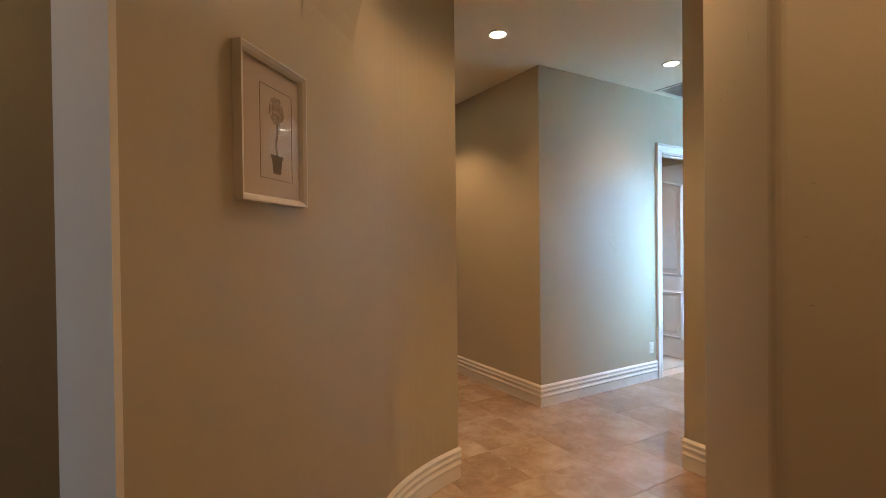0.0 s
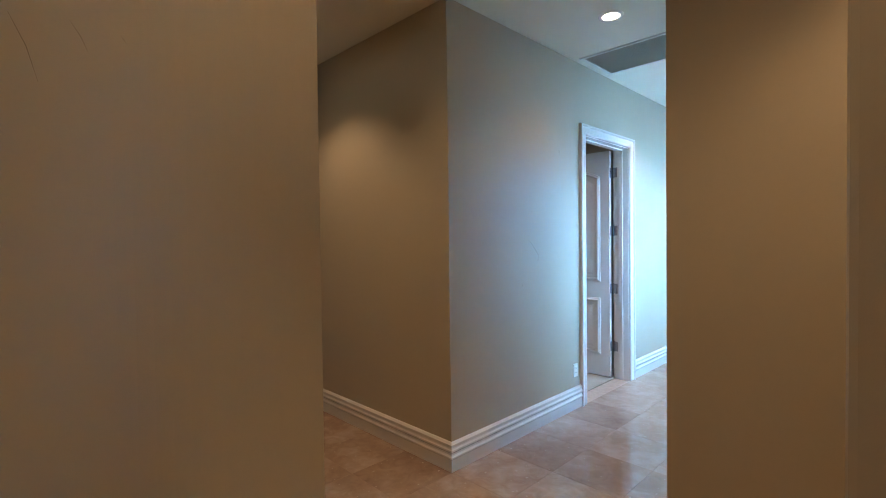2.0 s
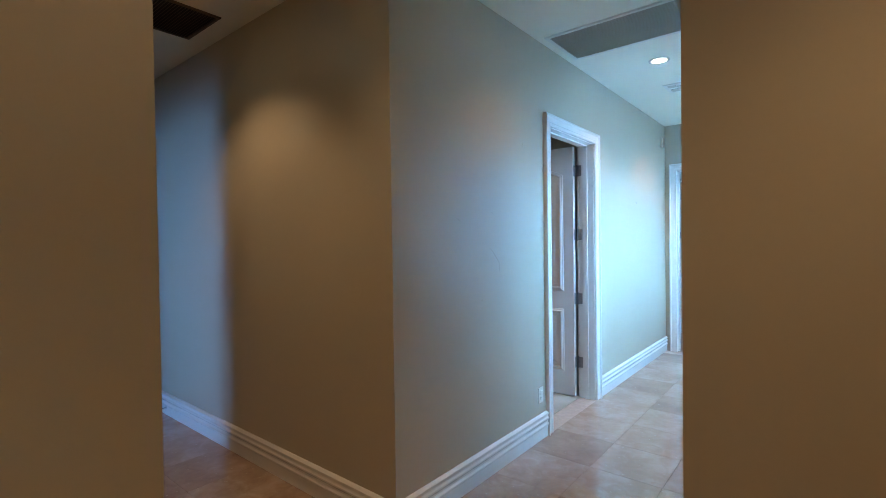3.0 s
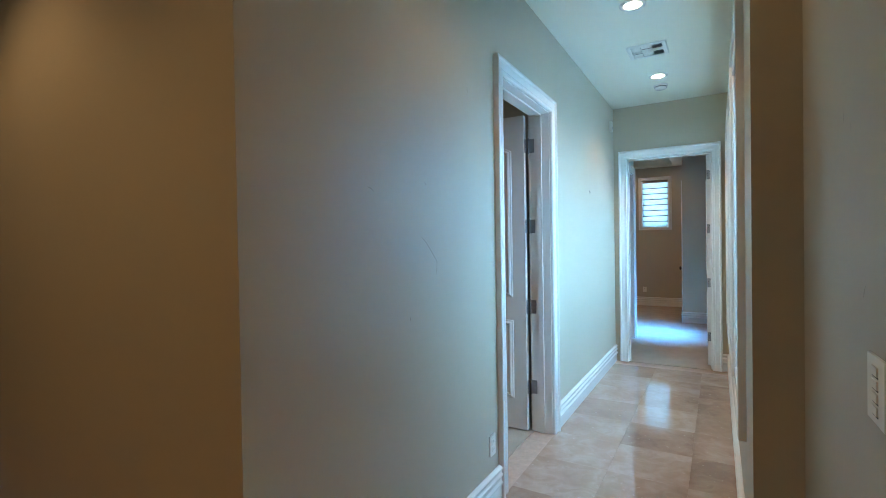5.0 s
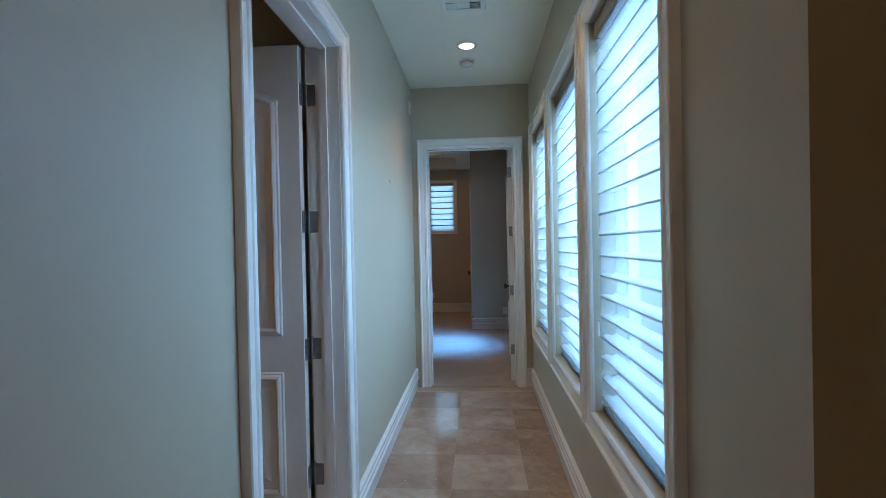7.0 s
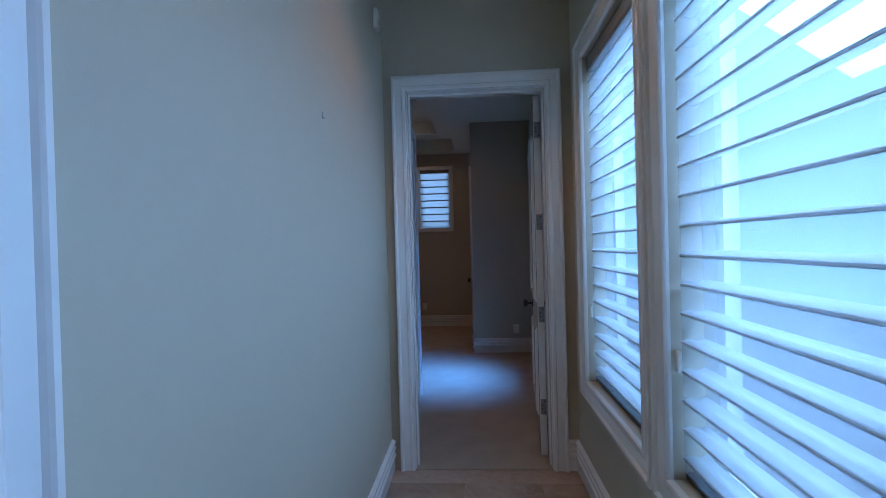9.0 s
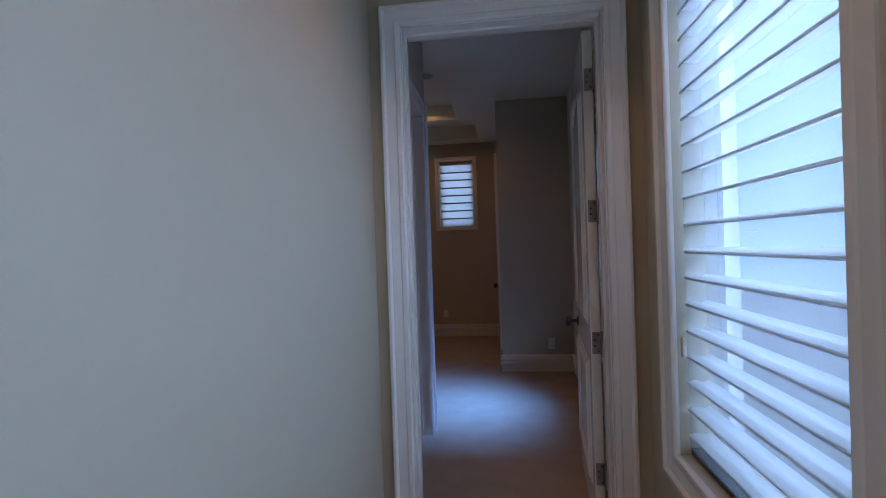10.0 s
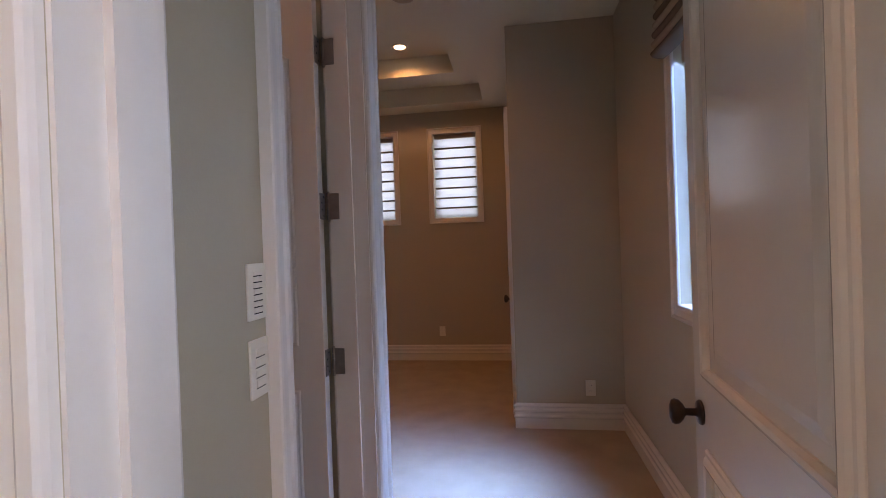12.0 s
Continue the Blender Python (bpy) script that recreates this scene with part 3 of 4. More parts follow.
def window(name, axis, face, depth, s0, s1, z0, z1, label, sign, wide=1.0):
    """A window: casing, lining, sash frame and pane. sign: which way the room lies from the wall."""
    root = tagged(new(name), label, "window", kind="structure")

    def put(pname, p0, p1, a, b, c, d, mat, bevel=0.0):
        lo, hi = min(p0, p1), max(p0, p1)
        bm = boxed(lo, hi, a, b, c, d, bevel) if axis == "x" else boxed(a, b, lo, hi, c, d, bevel)
        return part(pname, bm, mat, root)
    o = -sign
    fr = face + o * (depth - 0.06)
    for a, b, c, d in ((s0, s0 + 0.045, z0, z1), (s1 - 0.045, s1, z0, z1), (s0 + 0.045, s1 - 0.045, z0, z0 + 0.045),
                       (s0 + 0.045, s1 - 0.045, z1 - 0.045, z1)):
        put("sash", fr, fr + o * 0.05, a, b, c, d, TRIM)
    pane = put("pane", fr + o * 0.022, fr + o * 0.026, s0 + 0.04, s1 - 0.04, z0 + 0.04, z1 - 0.04, GLASS)
    pane.visible_shadow = False
    if wide:
        nrm = (sign, 0, 0) if axis == "x" else (0, sign, 0)
        pts = [(s0, z0), (s0, z1), (s1, z1), (s1, z0)]
        path = [((face, s, z) if axis == "x" else (s, face, z)) for s, z in pts]
        n = Vector(nrm)
        out = Vector((0, -1, 0)) if axis == "x" else Vector((-1, 0, 0))
        if n.cross(Vector((0, 0, 1))).dot(out) < 0:
            path = path[::-1]
        part("casing", sweep(path, nrm, [(a * wide, b * wide) for a, b in CASING], True), TRIM, root)
    return root


for i, (a, b, c, d) in enumerate(W_OPEN):
    window(f"window_{i + 1}", "x", 1.19, 0.21, a, b, c, d, "tall corridor window in a white moulded casing", -1)
    shade(a, b, c, d, 1.255)
    window_light((2.10, (a + b) / 2, 2.75), (1.19, (a + b) / 2, 1.45), 1.10, 1.5, DAY_HALL).data.spread = radians(120)
for i in (0, 1):
    structure("trim", boxed(1.176, 1.19, W_OPEN[i][1] + 0.105, W_OPEN[i + 1][0] - 0.105, 0.55, 2.575), TRIM,
              "white mullion board between windows", "trim")

# Added slab that glows by itself, in place of the bright blue outdoors.
structure("backdrop", slab_with_openings("x", 9.0, 9.1, -8.0, 80.0, -0.3, 9.0), SKY_GLOW, "plain glowing blue slab standing in for the sky outside the windows", "backdrop")

# bedroom windows
window("window_4", "y", 10.50, 0.20, -0.372, 0.160, 1.747, 2.773, "small high bedroom window in a white casing", -1, 0.65)
window("window_5", "y", 10.50, 0.20, -1.402, -0.870, 1.747, 2.773, "small high bedroom window in a white casing", -1, 0.65)
window("window_6", "x", 1.34, 0.16, 6.35, 7.19, 1.09, 2.50, "bedroom window beside the open door", -1, 0.72)
window("window_7", "y", -4.75, 0.15, -2.95, -1.98, 0.0, 2.3, "tall glazed opening of the west room", 1)
window_light((-0.106, 10.71, 2.26), (-0.106, 0, 2.26), 0.53, 1.02, DAY_FAR)
window_light((-1.136, 10.71, 2.26), (-1.136, 0, 2.26), 0.53, 1.02, DAY_FAR)
window_light((1.60, 6.77, 1.95), (0.34, 7.36, 0.0), 0.84, 1.0, DAY_SIDE, (0.10, 0.34, 1.0)).data.spread = radians(46)
window_light((-2.465, -4.91, 1.15), (-2.465, 0, 1.15), 0.97, 2.3, DAY_WEST, (0.24, 0.46, 1.0)).data.spread = radians(55)


# ---- ceiling fittings ----
def downlight(x, y, z, power, angle=112):
    root = tagged(new("downlight"), "round recessed downlight with a white trim ring, lit", "ceiling light", group="recessed downlights")
    root.matrix_world = pose(x, y, z)
    part("trim_ring", lathe([(0.058, 0.0), (0.060, -0.008), (0.072, -0.009), (0.084, -0.004), (0.085, 0.0)], 40), TRIM, root, smooth=True)
    part("lens", lathe([(0.0, -0.0045), (0.030, -0.0045), (0.059, -0.003)], 32), LENS, root, "glowing frosted lens")
    d = bpy.data.lights.new("downlight_beam", "SPOT")
    d.energy, d.spot_size, d.spot_blend, d.shadow_soft_size, d.color = power, radians(angle), 0.55, 0.05, WARM
    ob = new("downlight_beam", d)
    ob.matrix_world = look((x, y, z - 0.015), (x, y, 0))
    return root


for x, y, share in ((0.605, 1.02, 0.5), (0.60, 2.62, 1.3), (0.598, 4.215, 1.9), (-1.15, -0.686, 1.4)):
    downlight(x, y, H, LAMP * share)
downlight(0.305, -0.686, H, LAMP * 0.55)
# Out of view: added to brighten the hall's east end.
downlight(2.6, -0.45, H, LAMP * 1.7)
downlight(*uv(-3.7, 1.10), H, LAMP_NEAR, 130)
downlight(*uv(-2.1, 0.1), H, LAMP * 0.72, 140)
downlight(-0.516, 9.51, 3.45, LAMP_BED * 0.9, 152)
# Second tray lamp is unseen, added to warm the closet front and entry.
downlight(-0.516, 7.78, 3.45, LAMP_BED * 1.3, 130)
downlight(-1.6, 1.8, H, LAMP_STUDY, 140)
downlight(-1.0, 6.10, H, LAMP_BATH, 140)
# Unseen side room lamp, added to lift that room's dark wall.
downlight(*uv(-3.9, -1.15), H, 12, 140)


# ---- fittings on walls and ceilings ----
def plate(name, label, category, m, w=0.072, h=0.116, slots=(), gap=None):
    """A wall plate facing its own -y, with slots or buttons."""
    root = tagged(new(name), label, category)
    root.matrix_world = m
    part("cover_plate", boxed(-w / 2, w / 2, -0.0065, 0.0, -h / 2, h / 2, 0.002), PLATE, root)
    for x, z, a, b in slots:
        part("button" if gap else "socket", boxed(x - a / 2, x + a / 2, -0.0095, -0.005, z - b / 2, z + b / 2, 0.001), PLATE, root)
        if gap:
            part("gap", boxed(x - a / 2, x + a / 2, -0.0075, -0.006, z - b / 2 - 0.0028, z - b / 2 - 0.0004), SLOT, root, "dark gap under a button")
        else:
            for sx in (-0.006, 0.006):
                part("slot", boxed(x + sx - 0.001, x + sx + 0.001, -0.0098, -0.009, z - 0.004, z + 0.006), SLOT, root)
    return root


DUPLEX = [(0, 0.020, 0.034, 0.028), (0, -0.020, 0.034, 0.028)]
plate("outlet", "ivory duplex outlet low on the corridor wall", "outlet", pose(0.0, 1.564, 0.34, 0, 0, 90), slots=DUPLEX)
plate("outlet", "ivory duplex outlet above the bedroom baseboard", "outlet", pose(1.095, 8.42, 0.312), slots=DUPLEX)
plate("outlet", "ivory duplex outlet on the far bedroom wall", "outlet", pose(-0.33, 10.50, 0.36), slots=DUPLEX)
plate("keypad", "ivory lighting keypad on the corridor wall", "keypad", pose(1.34, 0.352, 1.175, 0, 0, -90), 0.11, 0.125,
      [(0, 0.036 - 0.024 * i, 0.036, 0.017) for i in range(4)], True)
plate("keypad", "ivory lighting keypad with seven buttons", "keypad", pose(0.0, 5.774, 1.320, 0, 0, 90), 0.072, 0.122,
      [(0, 0.040 - 0.0135 * i, 0.034, 0.009) for i in range(7)], True)
plate("keypad", "ivory lighting keypad with four buttons", "keypad", pose(0.0, 5.774, 1.154, 0, 0, 90), 0.072, 0.126,
      [(0, 0.034 - 0.022 * i, 0.036, 0.016) for i in range(4)], True)

sensor = tagged(new("wall_sensor"), "small white sensor box high on the corridor wall", "sensor")
sensor.matrix_world = pose(0.0, 4.98, 2.796, 0, 0, 90)
part("housing", boxed(-0.035, 0.035, -0.026, 0, -0.06, 0.06, 0.005), PLATE, sensor)
part("lens", boxed(-0.020, 0.020, -0.030, -0.024, -0.035, 0.0, 0.003), TRIM, sensor)

hook = tagged(new("picture_hook"), "small metal picture hook on bare plaster", "hook")
hook.matrix_world = pose(0.0, 3.937, 1.943, 0, 0, 90)
part("strip", boxed(-0.004, 0.004, -0.0025, 0, -0.012, 0.012, 0.0006), PEWTER, hook)
part("prong", boxed(-0.003, 0.003, -0.009, -0.001, -0.012, -0.010), PEWTER, hook)

stop = tagged(new("door_stop_spring"), "dark spring door stop screwed to the baseboard", "door stop")
stop.matrix_world = pose(-2.9, -0.019, 0.07, 90, 0, 0)
part("spring", lathe([(0.004, 0), (0.010, 0.001), (0.010, 0.004)] + [(0.004 + 0.002 * (i % 2), 0.006 + 0.004 * i) for i in range(14)] + [(0, 0.064)], 14), PEWTER, stop)
part("tip", lathe([(0, 0.06), (0.008, 0.06), (0.008, 0.075), (0, 0.078)], 14), SLOT, stop)

det = tagged(new("smoke_detector"), "round white smoke detector on the ceiling", "smoke detector")
det.matrix_world = pose(0.589, 4.535, H)
part("housing", lathe([(0.066, 0), (0.066, -0.010), (0.062, -0.014), (0.055, -0.016), (0.055, -0.022), (0.060, -0.025), (0.056, -0.036), (0.045, -0.042), (0, -0.044)], 36),
     TRIM, det, smooth=True)
part("vent_ring", lathe([(0.0555, -0.0165), (0.0570, -0.0215)], 36), SLOT, det, "dark vent gap")


def ceiling_grille(label, x0, x1, y0, y1, z, border, slats, mat, backing, along="x", tilt=35.0, rim=None):
    root = tagged(new("ceiling_vent"), label, "ceiling vent")
    root.matrix_world = pose((x0 + x1) / 2, (y0 + y1) / 2, z)
    w, h = (x1 - x0) / 2, (y1 - y0) / 2
    frame_path = [(-w, -h, 0), (w, -h, 0), (w, h, 0), (-w, h, 0)]
    part("frame", sweep(frame_path, (0, 0, 1), [(0, 0), (0, -0.004), (0.006, -0.011), (border, -0.009), (border, 0)], True), rim or mat, root)
    part("backing", boxed(-w + border, w - border, -h + border, h - border, -0.0025, -0.001), backing, root)
    wi, hi = w - border, h - border
    if along == "x":
        bm = boxed(-wi, wi, -0.009, 0.009, -0.0006, 0.0006)
    else:
        bm = boxed(-0.009, 0.009, -hi, hi, -0.0006, 0.0006)
    me = mesh_of(bm, "slat", mat)
    for i in range(slats):
        k = (i + 0.5) / slats * 2 - 1
        s = new("slat", me)
        s.parent = root
        s.matrix_local = pose(0, k * hi, -0.008, tilt, 0, 0) if along == "x" else pose(k * wi, 0, -0.008, 0, tilt, 0)
    return root


ceiling_grille("large cream return-air grille in the corridor ceiling", 0.06, 1.13, 1.56, 2.13, H, 0.034, 30, PANEL, PANEL, "x", 12, GRILLE)
ceiling_grille("dark bronze return-air grille in the hall ceiling", -1.93, -1.43, -0.68, -0.155, H, 0.022, 26, DARKGRILLE, SLOT, "x", 40)
reg = tagged(new("ceiling_vent"), "square white four-way air register in the ceiling", "ceiling vent")
reg.matrix_world = pose(0.59, 3.495, H)
part("frame", sweep([(-0.152, -0.152, 0), (0.152, -0.152, 0), (0.152, 0.152, 0), (-0.152, 0.152, 0)], (0, 0, 1),
                    [(0, 0), (0, -0.003), (0.008, -0.009), (0.034, -0.009), (0.034, 0)], True), GRILLE, reg)
part("backing", boxed(-0.118, 0.118, -0.118, 0.118, -0.0025, -0.001), GRILLE, reg)
for cx, cy in ((-0.080, -0.075), (0.080, -0.075), (-0.080, 0.075), (0.080, 0.075), (0, 0.0)):
    a, b = (0.036, 0.036) if cx else (0.040, 0.045)
    part("opening", boxed(cx - a, cx + a, cy - b, cy + b, -0.0045, -0.003), DARKGRILLE if not cx else SLOT, reg, "dark louvre opening")
    for i in range(5):
        k = (i + 0.5) / 5 * 2 - 1
        part("louvre", boxed(-a, a, -0.006, 0.006, -0.0006, 0.0006), GRILLE, reg, at=pose(cx, cy + k * b, -0.008, 40 if cx > 0 else -40, 0, 0))


speaker = tagged(new("ceiling_speaker"), "round flush speaker grille in the tray ceiling", "speaker")
speaker.matrix_world = pose(-0.26, 8.58, 3.45)
part("rim", lathe([(0.100, 0), (0.100, -0.006), (0.112, -0.007), (0.118, 0)], 36), GRILLE, speaker, smooth=True)
part("mesh_cover", lathe([(0, -0.004), (0.06, -0.004), (0.101, -0.003)], 36), PANEL, speaker)


# ---- framed print in the passage ----
def framed_print():
    root = tagged(new("framed_print"), "white-framed botanical print of a potted topiary under glass", "picture")
    w, h = 0.152, 0.197
    x, y = uv(-3.115, -0.60)
    root.matrix_world = pose(x, y, 1.777, 0, 0, 135)
    prof = [(0, 0), (0.020, 0), (0.020, 0.010), (0.014, 0.020), (0.004, 0.026), (0, 0.026)]
    part("frame", sweep([(-w, 0, -h), (w, 0, -h), (w, 0, h), (-w, 0, h)], (0, -1, 0), prof, True), FRAMEW, root)
    part("mat_board", boxed(-w + 0.002, w - 0.002, -0.008, -0.001, -h + 0.002, h - 0.002), PAPER, root, "pale pinkish mat board")
    for x0, x1, z0, z1 in ((-0.075, 0.075, 0.122, 0.124), (-0.075, 0.075, -0.129, -0.127), (-0.076, -0.074, -0.128, 0.123), (0.074, 0.076, -0.128, 0.123)):
        part("ruled_line", boxed(x0 + 0.02, x1 + 0.02, -0.0088, -0.0078, z0, z1), INK2, root)
    rng = random.Random(5)
    crown = bmesh.new()
    for i in range(170):
        a, r = rng.uniform(0, 2 * math.pi), 0.034 * math.sqrt(rng.random())
        cx, cz, s = r * math.cos(a), 0.062 + 1.15 * r * math.sin(a), rng.uniform(0.003, 0.006)
        t = rng.uniform(0, 3)
        crown.faces.new([crown.verts.new((cx + s * math.cos(t + q) * k, -0.0082 - i * 2e-6, cz + s * math.sin(t + q) * k))
                         for q, k in ((0, 1.3), (1.57, 0.6), (3.14, 1.3), (4.71, 0.6))])
    part("drawn_crown", crown, INK2, root, "sepia drawn leafy crown", pose(0.02, 0, 0))
    stem = bmesh.new()
    pts = [(0.004 * math.sin(k * 0.9), 0.03 - 0.012 * k) for k in range(9)]
    for (xa, za), (xb, zb) in zip(pts, pts[1:]):
        stem.faces.new([stem.verts.new(p) for p in ((xa - 0.005, -0.0083, za), (xa + 0.005, -0.0083, za), (xb + 0.005, -0.0083, zb), (xb - 0.005, -0.0083, zb))])
    part("drawn_stem", stem, INK2, root, "", pose(0.02, 0, 0))
    pot = bmesh.new()
    pot.faces.new([pot.verts.new(p) for p in ((-0.030, -0.0084, -0.060), (0.030, -0.0084, -0.060), (0.030, -0.0084, -0.070), (0.025, -0.0084, -0.070),
                                              (0.018, -0.0084, -0.112), (-0.018, -0.0084, -0.112), (-0.025, -0.0084, -0.070), (-0.030, -0.0084, -0.070))])
    part("drawn_pot", pot, INK, root, "dark drawn flower pot", pose(0.02, 0, 0))
    sheet = bmesh.new()
    sheet.faces.new([sheet.verts.new(q) for q in ((-w, -0.012, -h), (w, -0.012, -h), (w, -0.012, h), (-w, -0.012, h))])
    pane = part("glass", sheet, PGLASS, root, "clear picture glass")
    pane.visible_shadow = False
    return root


framed_print()

# lined opening to the side room
side = tagged(new("door_5"), "white lined opening to a dim side room", "doorway", kind="structure")
part("jamb", extrude_plan([uv(-3.594, -0.597), uv(-3.578, -0.597), uv(-3.578, -0.728), uv(-3.594, -0.728)], 0, DOOR_H), TRIM, side)
part("jamb", extrude_plan([uv(-4.602, -0.597), uv(-4.586, -0.597), uv(-4.586, -0.802), uv(-4.602, -0.802)], 0, DOOR_H), TRIM, side)
structure("wall_side_head", extrude_plan([uv(-3.58, -0.60), uv(-4.6, -0.60), uv(-4.6, -0.738), uv(-3.58, -0.738)], DOOR_H, H), WALL,
          "beige plaster above the opening", "wall")

# closet door in the bedroom
door("door_4", "x", 0.55, 0.70, 8.80, 9.60, (0.545, 9.592), -90, 0.77, "white two-panel closet door, closed", 0.0)


# ---- bedroom shades ----
def woven_shade(x0, x1, y, z0, z1):
    root = tagged(new("woven_shade"), "pale woven shade with soft horizontal folds, lowered", "window shade", group="bedroom woven shades")
    root.matrix_world = pose((x0 + x1) / 2, y, z0)
    w, h = (x1 - x0) / 2 - 0.012, z1 - z0
    part("headrail", boxed(-w, w, -0.02, 0.02, h - 0.05, h - 0.002, 0.006), ROMAN, root)
    n = 8
    p = (h - 0.05) / n
    bm = bmesh.new()
    rows = []
    for i in range(7):
        a = i / 6
        rows.append([bm.verts.new((x, -0.024 * math.sin(math.pi * a) ** 0.7 * (1.15 - 0.3 * a), p * a)) for x in (-w, -w / 3, w / 3, w)])
    for a, b in zip(rows, rows[1:]):
        for j in range(3):
            bm.faces.new((a[j], a[j + 1], b[j + 1], b[j]))
    me = mesh_of(bm, "fold", NET, True)
    seam = mesh_of(boxed(-w, w, -0.030, 0.006, -0.010, 0.007, 0.003), "seam", ROMAN2)
    for i in range(n):
        f = new("fold", me)
        f.parent = root
        f.matrix_local = pose(0, 0, p * i + 0.002)
        if i:
            s = new("seam", seam)
            s.parent = f
    return root


woven_shade(-0.372, 0.160, 10.56, 1.747, 2.773)
woven_shade(-1.402, -0.870, 10.56, 1.747, 2.773)

roman = tagged(new("roman_shade"), "striped tan roman shade gathered at the top of the window", "window shade")
roman.matrix_world = pose(1.34, 6.77, 2.27)
for i in range(7):
    bm = bmesh.new()
    rows = []
    for k in range(9):
        a = math.pi * k / 8
        rows.append([bm.verts.new((-0.030 - (0.062 - 0.004 * i) * math.sin(a), y, 0.045 * i + 0.055 * (0.5 - 0.5 * math.cos(a)) - 0.028 * (1 - (y / 0.46) ** 2)))
                     for y in (-0.46, -0.3, -0.1, 0.1, 0.3, 0.46)])
    for a, b in zip(rows, rows[1:]):
        for j in range(5):
            bm.faces.new((a[j], a[j + 1], b[j + 1], b[j]))
    part("fold", bm, ROMAN if i % 2 else ROMAN2, roman, smooth=True)
part("valance_board", boxed(-0.06, 0.0, -0.46, 0.46, 0.36, 0.50, 0.004), ROMAN, roman)
part("valance_cloth", boxed(-0.085, -0.061, -0.46, 0.46, 0.29, 0.52, 0.008), ROMAN, roman)
part("lining_strip", boxed(0.03, 0.034, -0.40, 0.40, -0.05, 0.10), ROMAN, roman, "tan lining hanging below the folds")


# ---- scuffs on the plaster ----
def scuff(label, points, normal, width):
    """A thin streak lying on a wall."""
    bm = bmesh.new()
    n = Vector(normal)
    pts = [Vector(p) + n * 0.0012 for p in points]
    rows = []
    for i, p in enumerate(pts):
        d = (pts[min(i + 1, len(pts) - 1)] - pts[max(i - 1, 0)]).normalized()
        s = n.cross(d).normalized() * width * (0.5 if 0 < i < len(pts) - 1 else 0.15)
        rows.append((bm.verts.new(p + s), bm.verts.new(p - s)))
    for a, b in zip(rows, rows[1:]):
        bm.faces.new((a[0], a[1], b[1], b[0]))
    return tagged(part("scuff", bm, SCUFF), label, "scuff mark", group="wall scuffs")


X = (1, 0, 0)
scuff("thin curved scuff on the corridor wall", [(0, 0.883, 1.484), (0, 0.915, 1.465), (0, 0.944, 1.438), (0, 0.975, 1.408), (0, 1.005, 1.378), (0, 1.003, 1.345), (0, 0.998, 1.319)], X, 0.003)
scuff("slanting scuff on the corridor wall", [(0, 0.531, 1.666), (0, 0.552, 1.661), (0, 0.569, 1.650)], X, 0.003)
scuff("small nick on the corridor wall", [(0, 0.789, 1.158), (0, 0.791, 1.150), (0, 0.789, 1.142)], X, 0.004)
scuff("short scuff on the corridor wall", [(0, 0.910, 1.722), (0, 0.918, 1.716), (0, 0.927, 1.711)], X, 0.004)
scuff("short upright scuff on the corridor wall", [(0, 1.324, 2.242), (0, 1.326, 2.226), (0, 1.325, 2.205)], X, 0.004)
N45 = (D2, D2, 0)
for u, z, du, dz in ((-2.30, 1.86, 0.05, -0.09), (-2.18, 1.90, 0.04, -0.04), (-2.44, 2.12, 0.03, -0.05), (-2.05, 1.93, 0.015, -0.01)):
    scuff("fine scuff on the passage plaster", [(*uv(u, -0.68), z), (*uv(u + du * 0.6, -0.68), z + dz * 0.45), (*uv(u + du, -0.68), z + dz)], N45, 0.002)
NR = (-D2, -D2, 0)
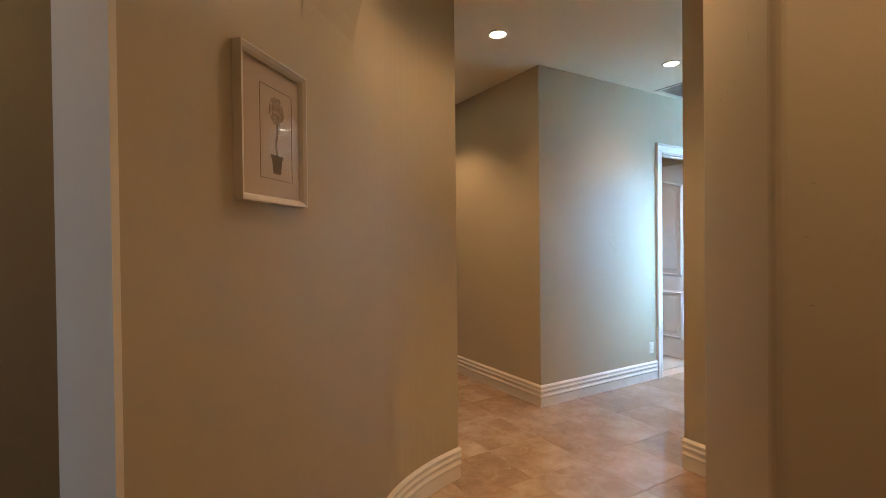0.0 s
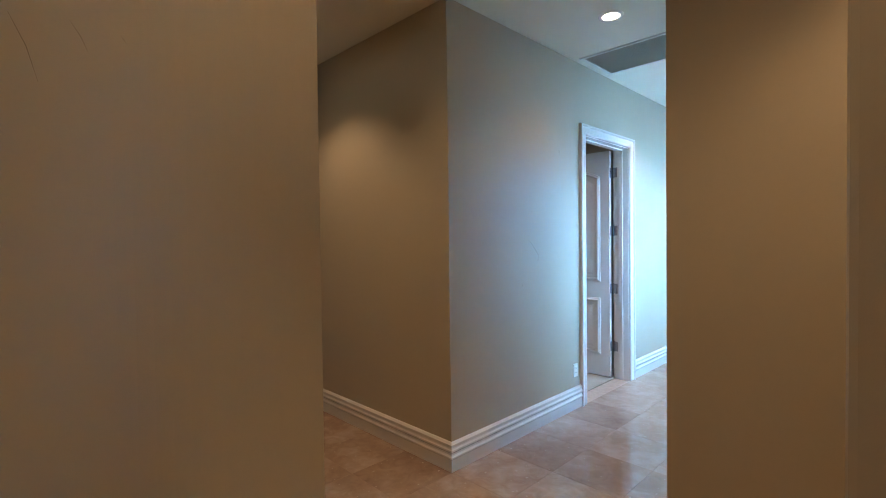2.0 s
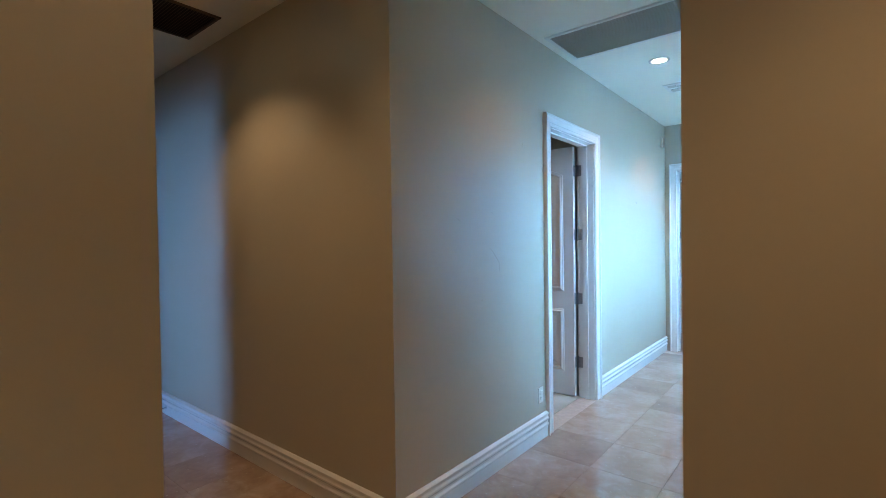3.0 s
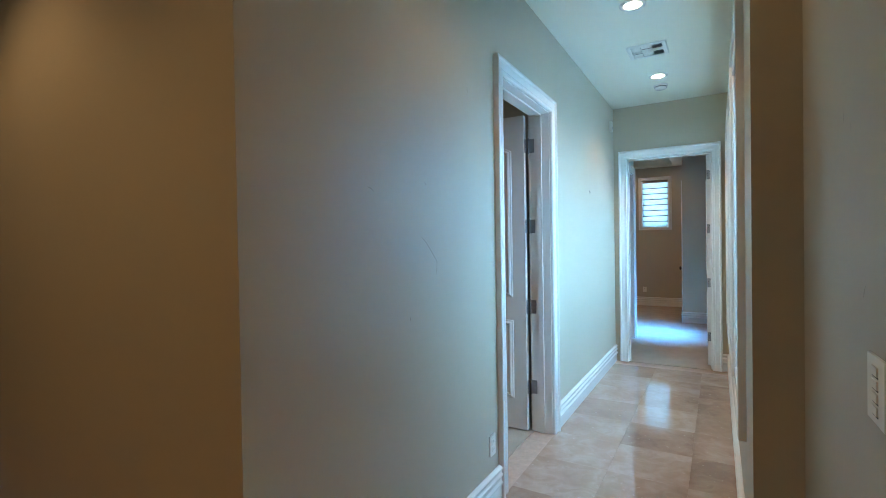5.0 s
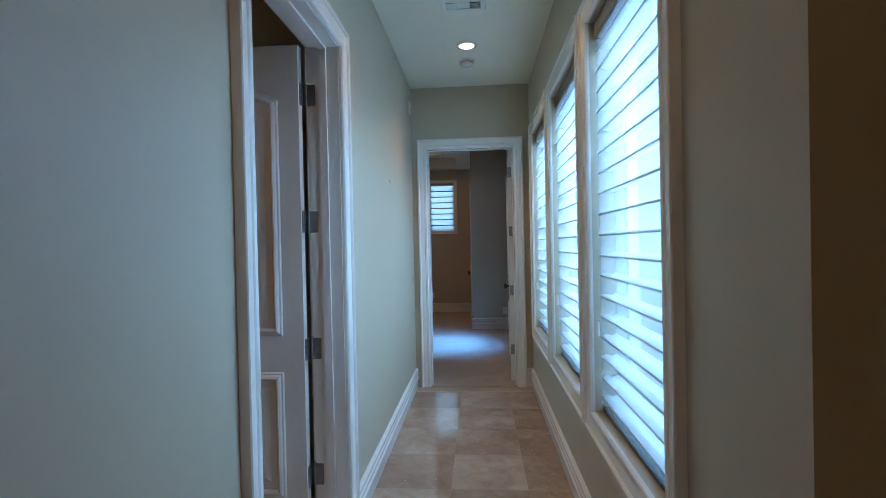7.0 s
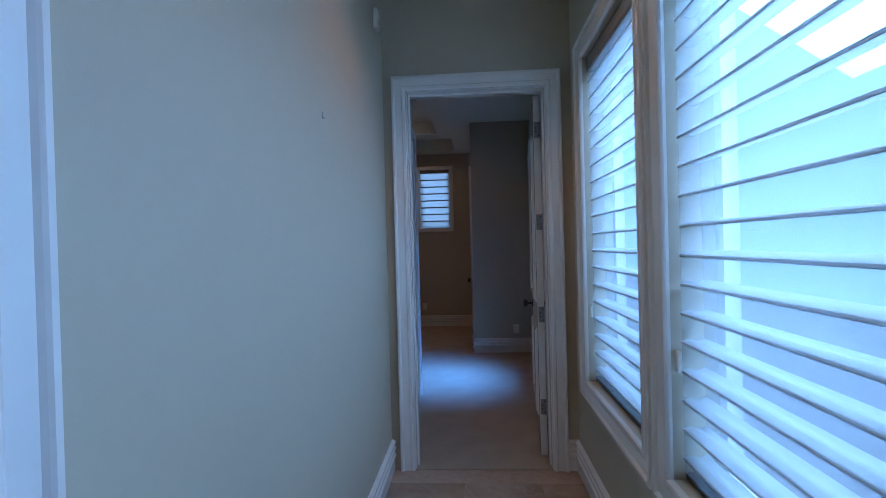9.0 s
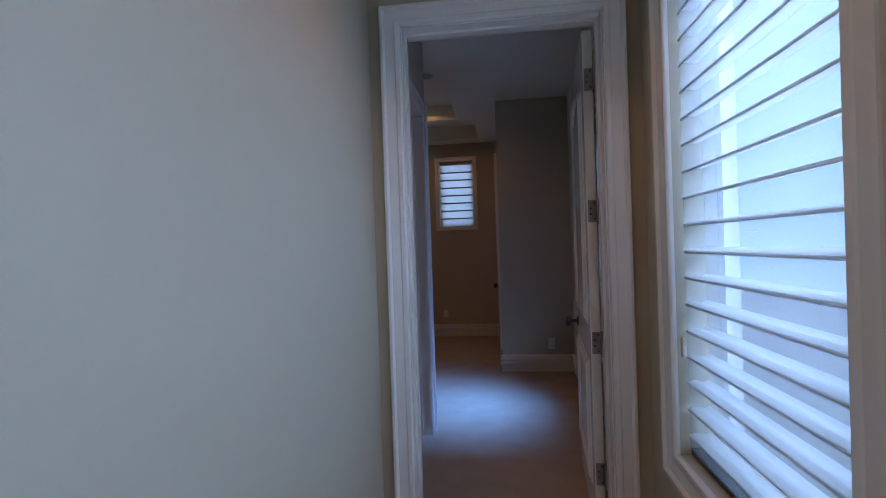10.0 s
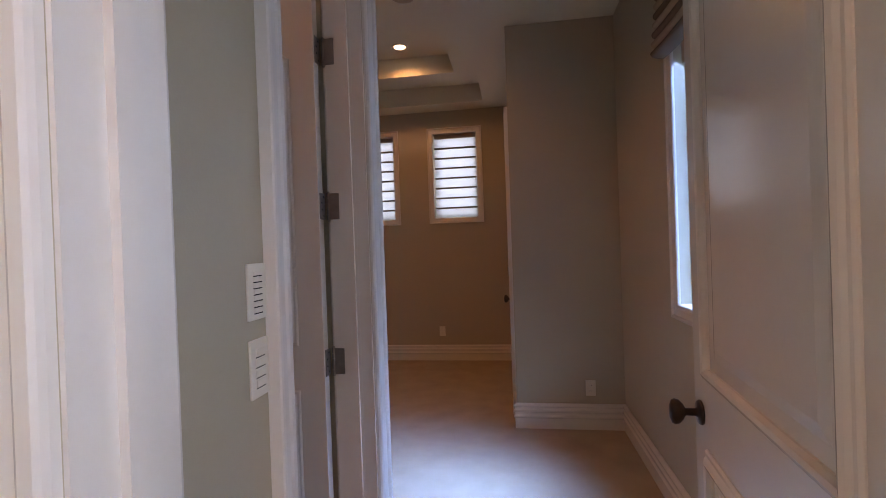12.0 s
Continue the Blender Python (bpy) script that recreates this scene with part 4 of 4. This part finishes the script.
for u, z, du, dz in ((-2.34, 1.985, 0.02, -0.008), (-2.41, 1.99, 0.012, -0.004), (-2.47, 2.01, 0.01, -0.01), (-2.58, 2.14, -0.02, -0.07)):
    scuff("fine scuff on the passage plaster", [(*uv(u, 0.755), z), (*uv(u + du * 0.6, 0.755), z + dz * 0.45), (*uv(u + du, 0.755), z + dz)], NR, 0.0028)
for v, z in ((0.853, 1.621), (0.836, 1.473), (0.847, 1.284)):
    scuff("small nick in the vestibule plaster", [(*uv(-2.76, v - 0.006), z - 0.002), (*uv(-2.76, v), z + 0.001), (*uv(-2.76, v + 0.008), z)], (D2, -D2, 0), 0.0025)
for y, z, dy, dz in ((0.62, 1.75, 0.004, -0.03), (0.55, 1.72, 0.006, -0.03), (0.46, 1.33, -0.02, 0.03)):
    scuff("fine scuff on the corridor plaster", [(1.34, y, z), (1.34, y + dy * 0.5, z + dz * 0.6), (1.34, y + dy, z + dz)], (-1, 0, 0), 0.002)

# ---- floor tiles ----
TS = 0.457


def tile_mesh():
    bm = bmesh.new()
    c, t = TS / 2 - 0.0004, 0.0006
    ring0 = [bm.verts.new((x * c, y * c, -0.0035)) for x, y in ((-1, -1), (1, -1), (1, 1), (-1, 1))]
    ring1 = [bm.verts.new((x * c, y * c, -t)) for x, y in ((-1, -1), (1, -1), (1, 1), (-1, 1))]
    ring2 = [bm.verts.new((x * (c - t), y * (c - t), 0)) for x, y in ((-1, -1), (1, -1), (1, 1), (-1, 1))]
    for a, b in ((ring0, ring1), (ring1, ring2)):
        for i in range(4):
            j = (i + 1) % 4
            bm.faces.new((a[i], a[j], b[j], b[i]))
    bm.faces.new(ring2)
    return mesh_of(bm, "tile", TILE)


TILE_ME = tile_mesh()
for i in range(-11, 10):
    for j in range(-13, 12):
        cx, cy = 0.012 + (i + 0.5) * TS, -0.008 + (j + 0.5) * TS
        u, v = (cy - cx) * D2, (cy + cx) * D2
        corridor = -0.1 < cx < 1.5 and -0.2 < cy < 5.1
        hall = -4.7 < cx < 3.3 and -1.45 < cy < 0.1
        slant = -5.6 < u < -1.2 and -1.1 < v < 2.3 and cy < -0.9
        if corridor or hall or slant:
            ob = new("tile", TILE_ME)
            ob.parent = floor
            ob.location = (cx, cy, 0)
